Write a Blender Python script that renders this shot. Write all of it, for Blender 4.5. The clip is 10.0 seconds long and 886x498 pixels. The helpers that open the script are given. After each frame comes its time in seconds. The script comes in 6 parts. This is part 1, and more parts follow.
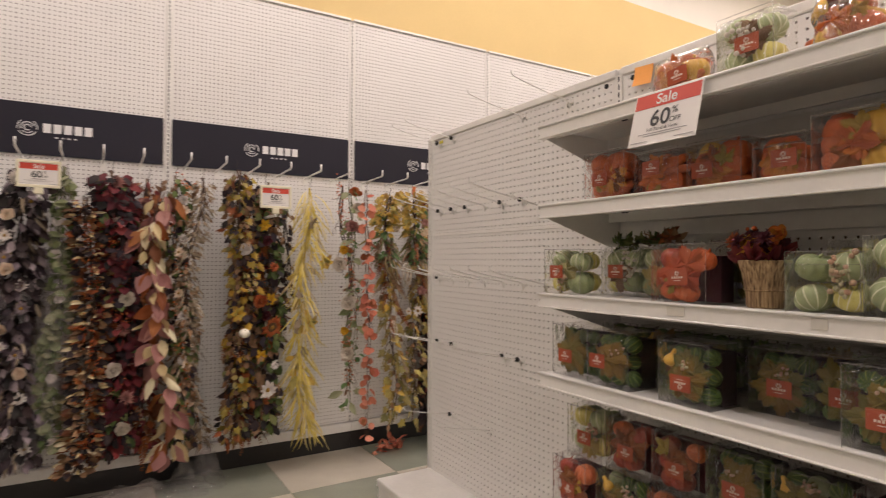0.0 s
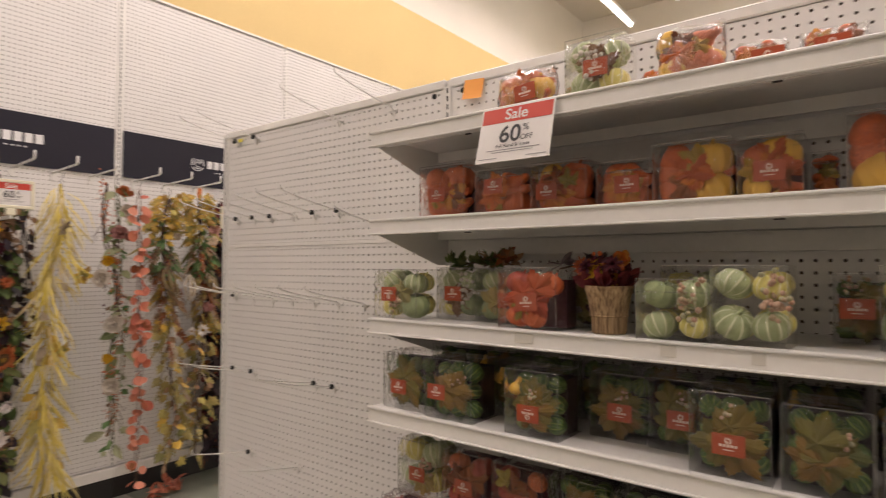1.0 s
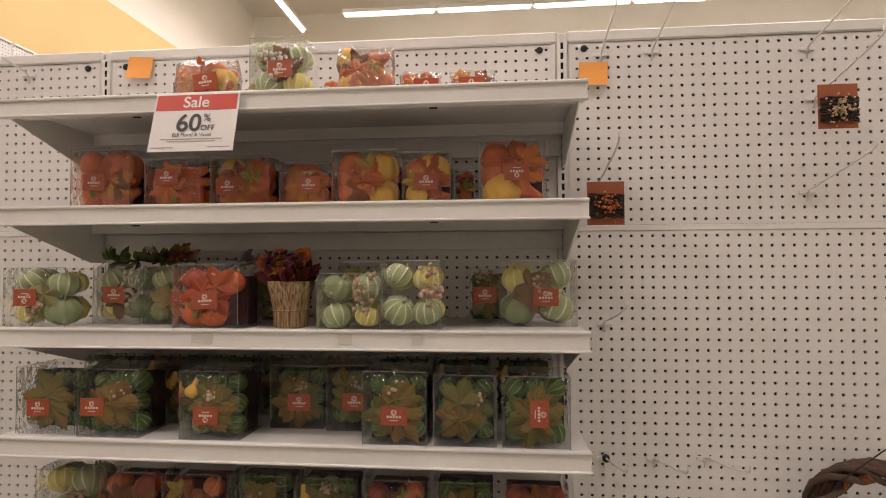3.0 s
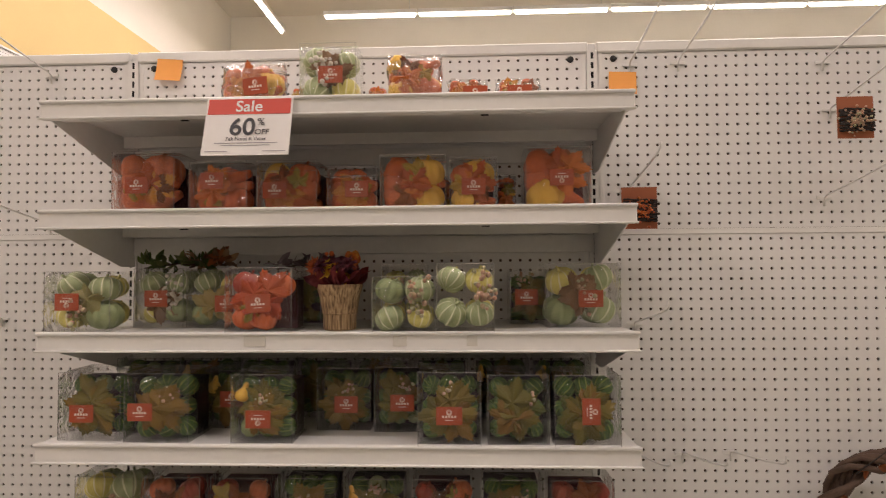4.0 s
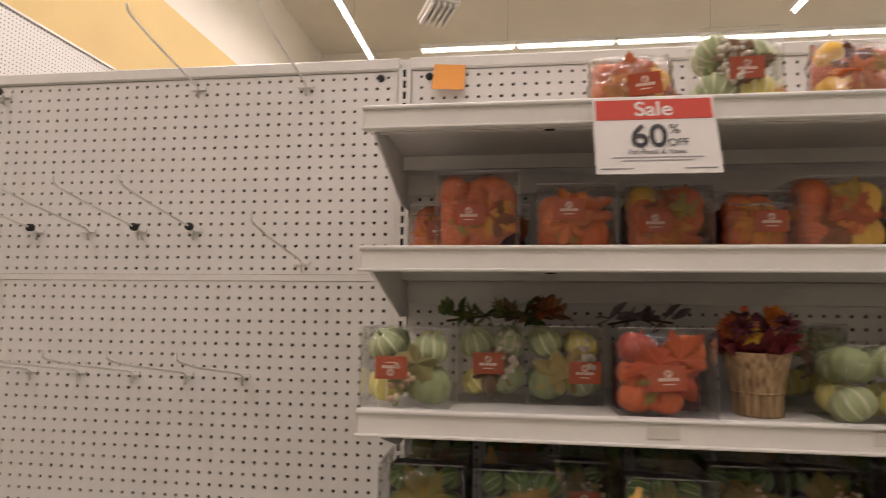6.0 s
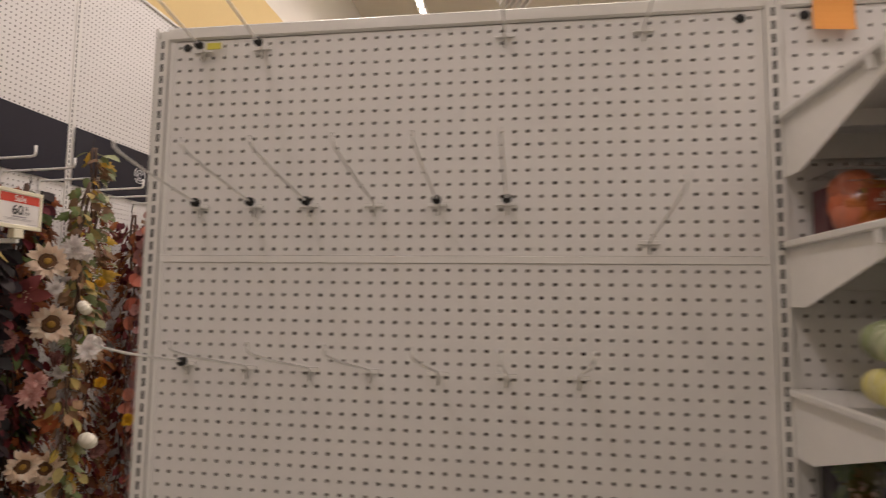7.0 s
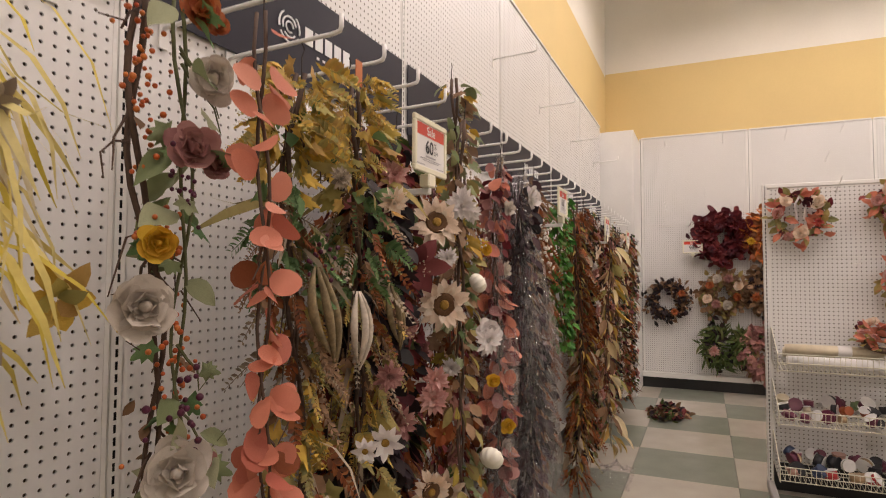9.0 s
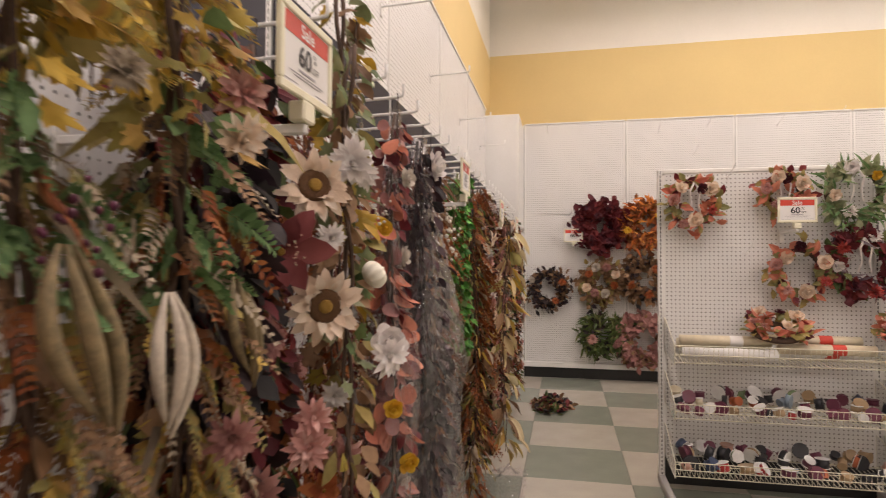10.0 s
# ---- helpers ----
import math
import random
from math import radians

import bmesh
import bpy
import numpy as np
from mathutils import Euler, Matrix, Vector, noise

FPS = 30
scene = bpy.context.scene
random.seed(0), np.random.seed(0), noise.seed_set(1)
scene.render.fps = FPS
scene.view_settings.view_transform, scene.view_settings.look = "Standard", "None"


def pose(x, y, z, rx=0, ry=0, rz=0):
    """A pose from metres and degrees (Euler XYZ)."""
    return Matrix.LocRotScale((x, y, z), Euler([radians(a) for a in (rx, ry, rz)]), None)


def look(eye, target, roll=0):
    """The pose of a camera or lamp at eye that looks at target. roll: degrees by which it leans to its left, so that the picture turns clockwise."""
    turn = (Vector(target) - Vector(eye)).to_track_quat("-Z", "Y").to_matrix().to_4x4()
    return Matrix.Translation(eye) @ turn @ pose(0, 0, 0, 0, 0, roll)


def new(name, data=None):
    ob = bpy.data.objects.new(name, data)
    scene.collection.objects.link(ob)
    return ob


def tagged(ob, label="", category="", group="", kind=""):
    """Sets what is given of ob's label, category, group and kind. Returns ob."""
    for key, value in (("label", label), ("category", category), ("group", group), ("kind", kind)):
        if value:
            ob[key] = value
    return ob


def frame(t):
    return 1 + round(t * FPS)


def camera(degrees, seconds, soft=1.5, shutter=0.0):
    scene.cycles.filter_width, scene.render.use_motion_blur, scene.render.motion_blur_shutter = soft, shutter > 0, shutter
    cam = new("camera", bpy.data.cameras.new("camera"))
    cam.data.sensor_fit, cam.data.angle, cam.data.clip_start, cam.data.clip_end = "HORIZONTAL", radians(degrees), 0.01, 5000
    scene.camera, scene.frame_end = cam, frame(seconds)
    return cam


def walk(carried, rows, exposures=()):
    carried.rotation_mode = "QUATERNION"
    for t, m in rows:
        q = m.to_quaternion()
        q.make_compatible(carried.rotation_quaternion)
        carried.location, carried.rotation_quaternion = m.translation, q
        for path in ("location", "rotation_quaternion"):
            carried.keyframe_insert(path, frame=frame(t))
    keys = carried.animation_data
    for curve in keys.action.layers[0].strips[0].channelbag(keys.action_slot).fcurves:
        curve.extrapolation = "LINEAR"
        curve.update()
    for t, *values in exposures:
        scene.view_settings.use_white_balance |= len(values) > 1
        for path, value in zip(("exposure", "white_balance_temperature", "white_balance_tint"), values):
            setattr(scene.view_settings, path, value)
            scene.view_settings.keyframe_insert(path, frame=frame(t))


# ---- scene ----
cam = camera(75.0, 10.0, soft=1.0, shutter=0.3)
PATH = [
    (0, (-0.052, -0.09, 1.358), (0.981, 1.622, 1.398), 0.2),
    (0.5, (0.032, 0.047, 1.382), (1.322, 1.575, 1.429), -0.1),
    (1, (-0.022, 0.127, 1.397), (1.559, 1.35, 1.46), 0.2),
    (1.5, (-0.044, 0.175, 1.394), (1.787, 0.975, 1.471), 0.4),
    (2, (-0.056, 0.181, 1.394), (1.882, 0.668, 1.47), 0.1),
    (2.5, (-0.062, 0.14, 1.394), (1.911, 0.46, 1.459), -0.1),
    (2.7, (-0.061, 0.125, 1.389), (1.921, 0.391, 1.456), -0.1),
    (3.8, (-0.111, 0.267, 1.39), (1.886, 0.356, 1.446), -0.6),
    (4, (-0.11, 0.307, 1.39), (1.886, 0.393, 1.462), -0.4),
    (4.5, (-0.07, 0.431, 1.425), (1.924, 0.546, 1.525), 0.2),
    (5, (0.044, 0.582, 1.442), (2.033, 0.736, 1.578), 0.3),
    (5.2, (0.068, 0.629, 1.448), (2.056, 0.799, 1.597), 0.4),
    (6.3, (0.206, 1.12, 1.403), (2.179, 1.384, 1.6), 0.8),
    (6.5, (0.242, 1.238, 1.389), (2.214, 1.508, 1.58), 1.0),
    (7, (0.291, 1.644, 1.407), (2.262, 1.936, 1.583), 0.8),
    (7.5, (0.312, 2.0, 1.402), (2.221, 2.57, 1.576), 0.7),
    (8, (0.347, 2.275, 1.389), (2.204, 2.999, 1.552), 0.3),
    (8.5, (0.562, 2.553, 1.389), (2.381, 3.374, 1.516), 0.3),
    (9, (0.745, 2.775, 1.38), (2.566, 3.598, 1.47), 0.2),
    (9.5, (0.924, 2.93, 1.372), (2.816, 3.574, 1.441), 0.5),
    (10, (1.207, 3.002, 1.378), (3.163, 3.413, 1.431), 0.2),
]
walk(cam, [(t, look(eye, target, roll)) for t, eye, target, roll in PATH],
     exposures=[(0, -0.08), (2, -0.02), (4.5, -0.01), (5.2, -0.04), (6.5, -0.32), (7.0, -0.51), (7.5, -0.57), (8.0, -0.37), (8.5, -0.2), (9, -0.12), (9.5, -0.07), (10, -0.04)])

# ---- world and light ----
world = bpy.data.worlds.new("world")
scene.world = world
world.use_nodes = True
world.node_tree.nodes["Background"].inputs[0].default_value = (1.0, 0.93, 0.82, 1)
world.node_tree.nodes["Background"].inputs[1].default_value = 0.025

LAMP_COLOUR = (1.0, 0.845, 0.822)


def strip_lamp(x, y, z, length, along_x, watts):
    """The light that one row of tubes gives off."""
    data = bpy.data.lights.new("tube_light", "AREA")
    data.shape, data.size, data.size_y, data.energy, data.color = "RECTANGLE", length, 0.12, watts, LAMP_COLOUR
    data.spread = radians(175)
    ob = new("tube_light", data)
    ob.matrix_world = pose(x, y, z, 0, 0, 0 if along_x else 90)
    return ob


strip_lamp(1.4, 2.85, 4.60, 12.0, True, 150)
strip_lamp(7.2, -2.4, 4.60, 9.0, False, 120)
strip_lamp(-0.4, -3.0, 4.60, 9.0, False, 88)
strip_lamp(3.0, -2.4, 4.60, 9.0, False, 115)

# ---- materials ----
MATS = {}


def nodes_of(name, rough=0.5, metal=0.0, spec=0.5):
    m = bpy.data.materials.new(name)
    m.use_nodes = True
    nt = m.node_tree
    b = nt.nodes["Principled BSDF"]
    b.inputs["Roughness"].default_value, b.inputs["Metallic"].default_value = rough, metal
    b.inputs["Specular IOR Level"].default_value = spec
    MATS[name] = m
    return m, nt, b


def link(nt, a, b):
    nt.links.new(a, b)


def noise_node(nt, scale, detail=3.0, coord="Object"):
    tc = nt.nodes.new("ShaderNodeTexCoord")
    n = nt.nodes.new("ShaderNodeTexNoise")
    n.inputs["Scale"].default_value, n.inputs["Detail"].default_value = scale, detail
    link(nt, tc.outputs[coord], n.inputs["Vector"])
    return n


def ramp(nt, fac, stops):
    r = nt.nodes.new("ShaderNodeValToRGB")
    while len(r.color_ramp.elements) < len(stops):
        r.color_ramp.elements.new(0.5)
    for e, (p, c) in zip(r.color_ramp.elements, stops):
        e.position, e.color = p, (*c, 1)
    link(nt, fac, r.inputs["Fac"])
    return r


def mix_col(nt, fac, a, b, mode="MIX"):
    m = nt.nodes.new("ShaderNodeMix")
    m.data_type, m.blend_type = "RGBA", mode
    for sock, v in ((m.inputs["Factor"], fac), (m.inputs[6], a), (m.inputs[7], b)):
        if isinstance(v, (int, float)):
            sock.default_value = v
        elif isinstance(v, tuple):
            sock.default_value = (*v, 1)
        else:
            link(nt, v, sock)
    return m.outputs[2]


def math_node(nt, op, a, b=None):
    m = nt.nodes.new("ShaderNodeMath")
    m.operation = op
    for sock, v in zip(m.inputs, (a, b)):
        if v is None:
            continue
        if isinstance(v, (int, float)):
            sock.default_value = v
        else:
            link(nt, v, sock)
    return m.outputs[0]


def bump(nt, b, height, strength, dist=0.002):
    n = nt.nodes.new("ShaderNodeBump")
    n.inputs["Strength"].default_value, n.inputs["Distance"].default_value = strength, dist
    link(nt, height, n.inputs["Height"])
    link(nt, n.outputs["Normal"], b.inputs["Normal"])


def paint(name, col, rough=0.5, metal=0.0, var=0.12, big=1.5, fine=60.0, relief=0.15, dirt=None, spec=0.5):
    """Painted or plain surface with stains at a large scale and a grain at a fine one."""
    m, nt, b = nodes_of(name, rough, metal, spec)
    n1, n2 = noise_node(nt, big, 4), noise_node(nt, fine, 2)
    dark = tuple(c * (1 - var) for c in (dirt or col))
    lite = tuple(min(1, c * (1 + var * 0.5)) for c in col)
    c = ramp(nt, n1.outputs["Fac"], [(0.3, dark), (0.7, lite)]).outputs["Color"]
    c = mix_col(nt, 0.25, c, ramp(nt, n2.outputs["Fac"], [(0.35, dark), (0.65, lite)]).outputs["Color"])
    link(nt, c, b.inputs["Base Color"])
    r = math_node(nt, "ADD", rough - 0.06, math_node(nt, "MULTIPLY", n1.outputs["Fac"], 0.12))
    link(nt, r, b.inputs["Roughness"])
    if relief:
        bump(nt, b, n2.outputs["Fac"], relief, 0.001)
    return m


def leafy(name, cols, rough=0.6, vein=True, translucent=0.19, mottle=0.35):
    """Cloth leaf or petal: each piece takes its own shade, mottled, with a soft sheen."""
    m, nt, b = nodes_of(name, rough, 0.0, 0.3)
    g = nt.nodes.new("ShaderNodeNewGeometry")
    k = len(cols)
    oi = nt.nodes.new("ShaderNodeObjectInfo")
    pick = math_node(nt, "FRACT", math_node(nt, "ADD", g.outputs["Random Per Island"], oi.outputs["Random"]))
    r = ramp(nt, pick, [((i + 0.5) / k, c) for i, c in enumerate(cols)])
    n = noise_node(nt, 55.0, 3)
    c = mix_col(nt, 0.2 if translucent >= 0.2 else mottle, r.outputs["Color"],
                ramp(nt, n.outputs["Fac"], [(0.3, (0.42, 0.38, 0.34)), (0.62, (1, 1, 1))]).outputs["Color"], "MULTIPLY")
    link(nt, c, b.inputs["Base Color"])
    b.inputs["Subsurface Weight"].default_value = 0.0
    bump(nt, b, n.outputs["Fac"], 0.35, 0.002)
    if translucent:
        t = nt.nodes.new("ShaderNodeBsdfTranslucent")
        link(nt, c, t.inputs["Color"])
        mx = nt.nodes.new("ShaderNodeMixShader")
        mx.inputs[0].default_value = translucent
        out = nt.nodes["Material Output"]
        link(nt, b.outputs[0], mx.inputs[1])
        link(nt, t.outputs[0], mx.inputs[2])
        link(nt, mx.outputs[0], out.inputs["Surface"])
    return m


def clear(name, tint=(1, 1, 1), gloss=0.10, rough=0.08, wrinkle=0.0, haze=0.0, slant=0.8, streak=False):
    """Thin clear sheet: lets light straight through and glints, more at a slant."""
    m = bpy.data.materials.new(name)
    m.use_nodes = True
    MATS[name] = m
    nt = m.node_tree
    nt.nodes.remove(nt.nodes["Principled BSDF"])
    tr, gl = nt.nodes.new("ShaderNodeBsdfTransparent"), nt.nodes.new("ShaderNodeBsdfGlossy")
    tr.inputs["Color"].default_value = (*tint, 1)
    gl.inputs["Roughness"].default_value = rough
    fr = nt.nodes.new("ShaderNodeFresnel")
    fr.inputs["IOR"].default_value = 1.35
    f = math_node(nt, "ADD", math_node(nt, "MULTIPLY", fr.outputs[0], slant), gloss * 0.3)
    mx = nt.nodes.new("ShaderNodeMixShader")
    link(nt, f, mx.inputs[0])
    link(nt, tr.outputs[0], mx.inputs[1])
    link(nt, gl.outputs[0], mx.inputs[2])
    last = mx.outputs[0]
    if wrinkle:
        n = noise_node(nt, 14.0, 3)
        n.inputs["Distortion"].default_value = 1.2
        if streak:
            # folds that run down the sheet
            mp = nt.nodes.new("ShaderNodeMapping")
            mp.inputs["Scale"].default_value = (2.4, 2.4, 0.30)
            link(nt, n.inputs["Vector"].links[0].from_socket, mp.inputs["Vector"])
            link(nt, mp.outputs[0], n.inputs["Vector"])
        bp = nt.nodes.new("ShaderNodeBump")
        bp.inputs["Strength"].default_value, bp.inputs["Distance"].default_value = wrinkle, 0.02
        link(nt, n.outputs["Fac"], bp.inputs["Height"])
        link(nt, bp.outputs[0], gl.inputs["Normal"])
        link(nt, bp.outputs[0], fr.inputs["Normal"])
    if haze:
        cr = None
        if streak:
            # whitened creases in crumpled film, which also paint in its white streak highlights
            cr = math_node(nt, "ADD", ramp(nt, n.outputs["Fac"], [(.485, (0, 0, 0)), (.50, (.16, .16, .16)), (.515, (0, 0, 0))]).outputs["Color"], haze)
        d = nt.nodes.new("ShaderNodeBsdfDiffuse")
        d.inputs["Color"].default_value = (0.8, 0.8, 0.8, 1)
        m2 = nt.nodes.new("ShaderNodeMixShader")
        m2.inputs[0].default_value = haze
        if cr is not None:
            link(nt, cr, m2.inputs[0])
        link(nt, last, m2.inputs[1])
        link(nt, d.outputs[0], m2.inputs[2])
        last = m2.outputs[0]
    link(nt, last, nt.nodes["Material Output"].inputs["Surface"])
    return m


def dotted(name, base, hole, pitch=0.0254, radius=0.0040):
    """Pegboard seen from afar: small dark drilled holes at an even pitch over painted board."""
    m, nt, b = nodes_of(name, 0.45)
    tc = nt.nodes.new("ShaderNodeTexCoord")
    sep = nt.nodes.new("ShaderNodeSeparateXYZ")
    link(nt, tc.outputs["Object"], sep.inputs[0])

    def off(axis):
        f = math_node(nt, "FRACT", math_node(nt, "DIVIDE", sep.outputs[axis], pitch))
        return math_node(nt, "POWER", math_node(nt, "SUBTRACT", f, 0.5), 2.0)
    d2 = math_node(nt, "ADD", off(0), off(2))
    inside = math_node(nt, "LESS_THAN", d2, (radius / pitch) ** 2)
    n = noise_node(nt, 1.3, 4)
    c = ramp(nt, n.outputs["Fac"], [(0.3, tuple(v * 0.9 for v in base)), (0.7, base)]).outputs["Color"]
    link(nt, mix_col(nt, inside, c, hole), b.inputs["Base Color"])
    bump(nt, b, math_node(nt, "SUBTRACT", 1.0, inside), 0.5, 0.003)
    return m


WHITE = (0.78, 0.77, 0.75)
paint("peg_white", WHITE, 0.42, var=0.05, relief=0.05)
dotted("peg_dotted", WHITE, (0.10, 0.085, 0.07))
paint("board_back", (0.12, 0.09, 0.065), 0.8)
paint("metal_white", (0.80, 0.79, 0.76), 0.33, var=0.07, big=3.0, relief=0.04)
paint("metal_shelf", (0.74, 0.73, 0.70), 0.36, var=0.10, big=6.0, relief=0.04)
paint("metal_grey", (0.40, 0.38, 0.36), 0.45, var=0.15, big=4.0, relief=0.04)
paint("slot_dark", (0.02, 0.02, 0.02), 0.7)
paint("banner_black", (0.020, 0.019, 0.030), 0.5, var=0.15, relief=0.02, spec=0.22)
paint("banner_print", (0.75, 0.75, 0.76), 0.4, var=0.03, relief=0)
paint("wall_yellow", (0.70, 0.53, 0.24), 0.75, var=0.05, relief=0.2)
paint("wall_cream", (0.80, 0.76, 0.68), 0.8, var=0.05, relief=0.2)
paint("ceiling_cream", (0.72, 0.68, 0.60), 0.85, var=0.06, relief=0.2)
paint("kick_and_shade_black", (0.012, 0.012, 0.012), 0.35, var=0.3)
paint("tile_cream", (0.46, 0.425, 0.355), 0.17, var=0.10, big=5.0, fine=90, relief=0.03)
paint("tile_sage", (0.25, 0.268, 0.215), 0.17, var=0.12, big=5.0, fine=90, relief=0.03)
paint("floor_joint", (0.18, 0.17, 0.14), 0.7)
paint("cable_grey", (0.5, 0.5, 0.5), 0.5)
m, nt, b = nodes_of("tube_glow", 0.3)
b.inputs["Base Color"].default_value = (0.9, 0.9, 0.9, 1)
b.inputs["Emission Color"].default_value = (1.0, 0.89, 0.81, 1)
b.inputs["Emission Strength"].default_value = 20.0

# ---- building helpers ----
class Geo:
    """A growing list of corners and faces that becomes one mesh."""

    def __init__(self):
        self.v, self.f, self.n = [], [], 0

    def add(self, verts, faces):
        verts = np.asarray(verts, float).reshape(-1, 3)
        self.v.append(verts)
        self.f.extend(tuple(i + self.n for i in f) for f in faces)
        self.n += len(verts)
        return self

    def box(self, x0, x1, y0, y1, z0, z1, c=0.0):
        """A box with chamfered edges of width c."""
        if c <= 0:
            v = [(x, y, z) for x in (x0, x1) for y in (y0, y1) for z in (z0, z1)]
            return self.add(v, [(0, 1, 3, 2), (4, 6, 7, 5), (0, 4, 5, 1), (2, 3, 7, 6), (0, 2, 6, 4), (1, 5, 7, 3)])
        bm = bmesh.new()
        bmesh.ops.create_cube(bm, size=1)
        bmesh.ops.scale(bm, vec=(x1 - x0, y1 - y0, z1 - z0), verts=bm.verts)
        bmesh.ops.bevel(bm, geom=bm.edges[:], offset=c, segments=1, affect="EDGES")
        bmesh.ops.translate(bm, vec=((x0 + x1) / 2, (y0 + y1) / 2, (z0 + z1) / 2), verts=bm.verts)
        bm.verts.index_update()
        self.add([tuple(q.co) for q in bm.verts], [tuple(q.index for q in f.verts) for f in bm.faces])
        bm.free()
        return self

    def tube(self, pts, radius, n=6, close=True):
        """A round bar along the points; radius may be one number or one for each."""
        pts = [Vector(p) for p in pts]
        rad = radius if hasattr(radius, "__len__") else [radius] * len(pts)
        rings, up = [], None
        for i, p in enumerate(pts):
            d = (pts[min(i + 1, len(pts) - 1)] - pts[max(i - 1, 0)]).normalized()
            if up is None:
                up = d.orthogonal().normalized()
            up = (up - d * up.dot(d)).normalized()
            side = d.cross(up)
            rings += [p + (up * math.cos(a) + side * math.sin(a)) * rad[i] for a in (2 * math.pi * k / n for k in range(n))]
        faces = [(i * n + k, i * n + (k + 1) % n, (i + 1) * n + (k + 1) % n, (i + 1) * n + k) for i in range(len(pts) - 1) for k in range(n)]
        if close:
            faces += [tuple(reversed(range(n))), tuple(range((len(pts) - 1) * n, len(pts) * n))]
        return self.add([tuple(q) for q in rings], faces)

    def lathe(self, profile, n=16, m=None):
        """Turned shape about z from (radius, height) pairs."""
        v = [(r * math.cos(2 * math.pi * k / n), r * math.sin(2 * math.pi * k / n), z) for r, z in profile for k in range(n)]
        f = [(i * n + k, i * n + (k + 1) % n, (i + 1) * n + (k + 1) % n, (i + 1) * n + k) for i in range(len(profile) - 1) for k in range(n)]
        f += [tuple(reversed(range(n))), tuple(range((len(profile) - 1) * n, len(profile) * n))]
        return self.add(moved(v, m), f)

    def plate(self, outline, t, m=None):
        """A flat outline in x and z, as thick as t along y."""
        n = len(outline)
        v = [(x, 0, z) for x, z in outline] + [(x, t, z) for x, z in outline]
        f = [tuple(range(n)), tuple(reversed(range(n, 2 * n)))] + [(k, k + n, (k + 1) % n + n, (k + 1) % n) for k in range(n)]
        return self.add(moved(v, m), f)

    def mesh(self, name):
        me = bpy.data.meshes.new(name)
        me.from_pydata(np.concatenate(self.v).tolist() if self.v else [], [], self.f)
        return me

    def part(self, name, mat, parent=None, label="", smooth=False, m=None):
        """One mesh object, a part of parent where one is given."""
        me = self.mesh(name)
        return mesh_part(name, me, mat, parent, label, smooth, m)


def moved(v, m):
    return v if m is None else [tuple(m @ Vector(p)) for p in v]


def mesh_part(name, me, mat, parent=None, label="", smooth=False, m=None):
    if not me.materials:
        me.materials.append(MATS[mat])
    if smooth:
        me.polygons.foreach_set("use_smooth", [True] * len(me.polygons))
    ob = new(name, me)
    if parent is not None:
        ob.parent = parent
    if m is not None:
        ob.matrix_basis = m
    if label:
        ob["label"] = label
    return ob


def thing(name, label, category, m=None, group="", kind=""):
    """An empty at the base of a thing, to carry its parts."""
    ob = tagged(new(name), label, category, group, kind)
    ob.empty_display_size = 0.05
    if m is not None:
        ob.matrix_basis = m
    return ob


def holed(nx, nz, px, pz, rx, rz, sides, depth, name):
    """A board in x and z with a drilled hole in every cell, facing -y; round holes for 8 sides, slots for 4."""
    g = Geo()
    base = np.arange(nx)[:, None] * px, np.arange(nz)[None, :] * pz
    if sides == 8:
        ring = [(math.cos(a) * rx, math.sin(a) * rz) for a in (math.pi / 8 + math.pi / 4 * (k + 4) for k in range(8))]
    else:
        ring = [(-rx, -rz), (rx, -rz), (rx, rz), (-rx, rz)]
    cell = [(0, 0), (px, 0), (px, pz), (0, pz)] + [(px / 2 + a, pz / 2 + b) for a, b in ring]
    one = np.array([(a, 0, b) for a, b in cell] + [(px / 2 + a, depth, pz / 2 + b) for a, b in ring])
    k = len(ring)
    if sides == 8:
        f1 = [(0, 1, 6, 5), (1, 7, 6), (1, 2, 8, 7), (2, 9, 8), (2, 3, 10, 9), (3, 11, 10), (3, 0, 4, 11), (0, 5, 4)]
    else:
        f1 = [(0, 1, 5, 4), (1, 2, 6, 5), (2, 3, 7, 6), (3, 0, 4, 7)]
    f1 += [(4 + i, 4 + (i + 1) % k, 4 + k + (i + 1) % k, 4 + k + i) for i in range(k)]
    offs = np.stack([np.broadcast_to(base[0], (nx, nz)), np.zeros((nx, nz)), np.broadcast_to(base[1], (nx, nz))], -1).reshape(-1, 1, 3)
    g.v.append((one[None] + offs).reshape(-1, 3))
    step = len(one)
    g.f = [tuple(i + c * step for i in f) for c in range(nx * nz) for f in f1]
    me = g.mesh(name)
    bm = bmesh.new()
    bm.from_mesh(me)
    bmesh.ops.remove_doubles(bm, verts=bm.verts[:], dist=0.00005)
    bm.to_mesh(me)
    bm.free()
    return me


CACHE = {}


def shared(key, make):
    if key not in CACHE:
        CACHE[key] = make()
    return CACHE[key]


def structure(name, g, mat, label="", category="", m=None):
    ob = g.part(name, mat, m=m)
    return tagged(ob, label, category, kind="structure")

# ---- the large structure ----
WALL_Y, BACK_X, TOP = 3.87, 8.45, 3.125          # garland wall, far wall, height of their boards
GON_X, GON_TOP = 1.39, 1.98                     # face and height of the pumpkin gondola
SECTION = 1.219
ROOM = (-6.0, 9.2, -8.0, 4.0, 5.3)              # x, x, y, y, ceiling

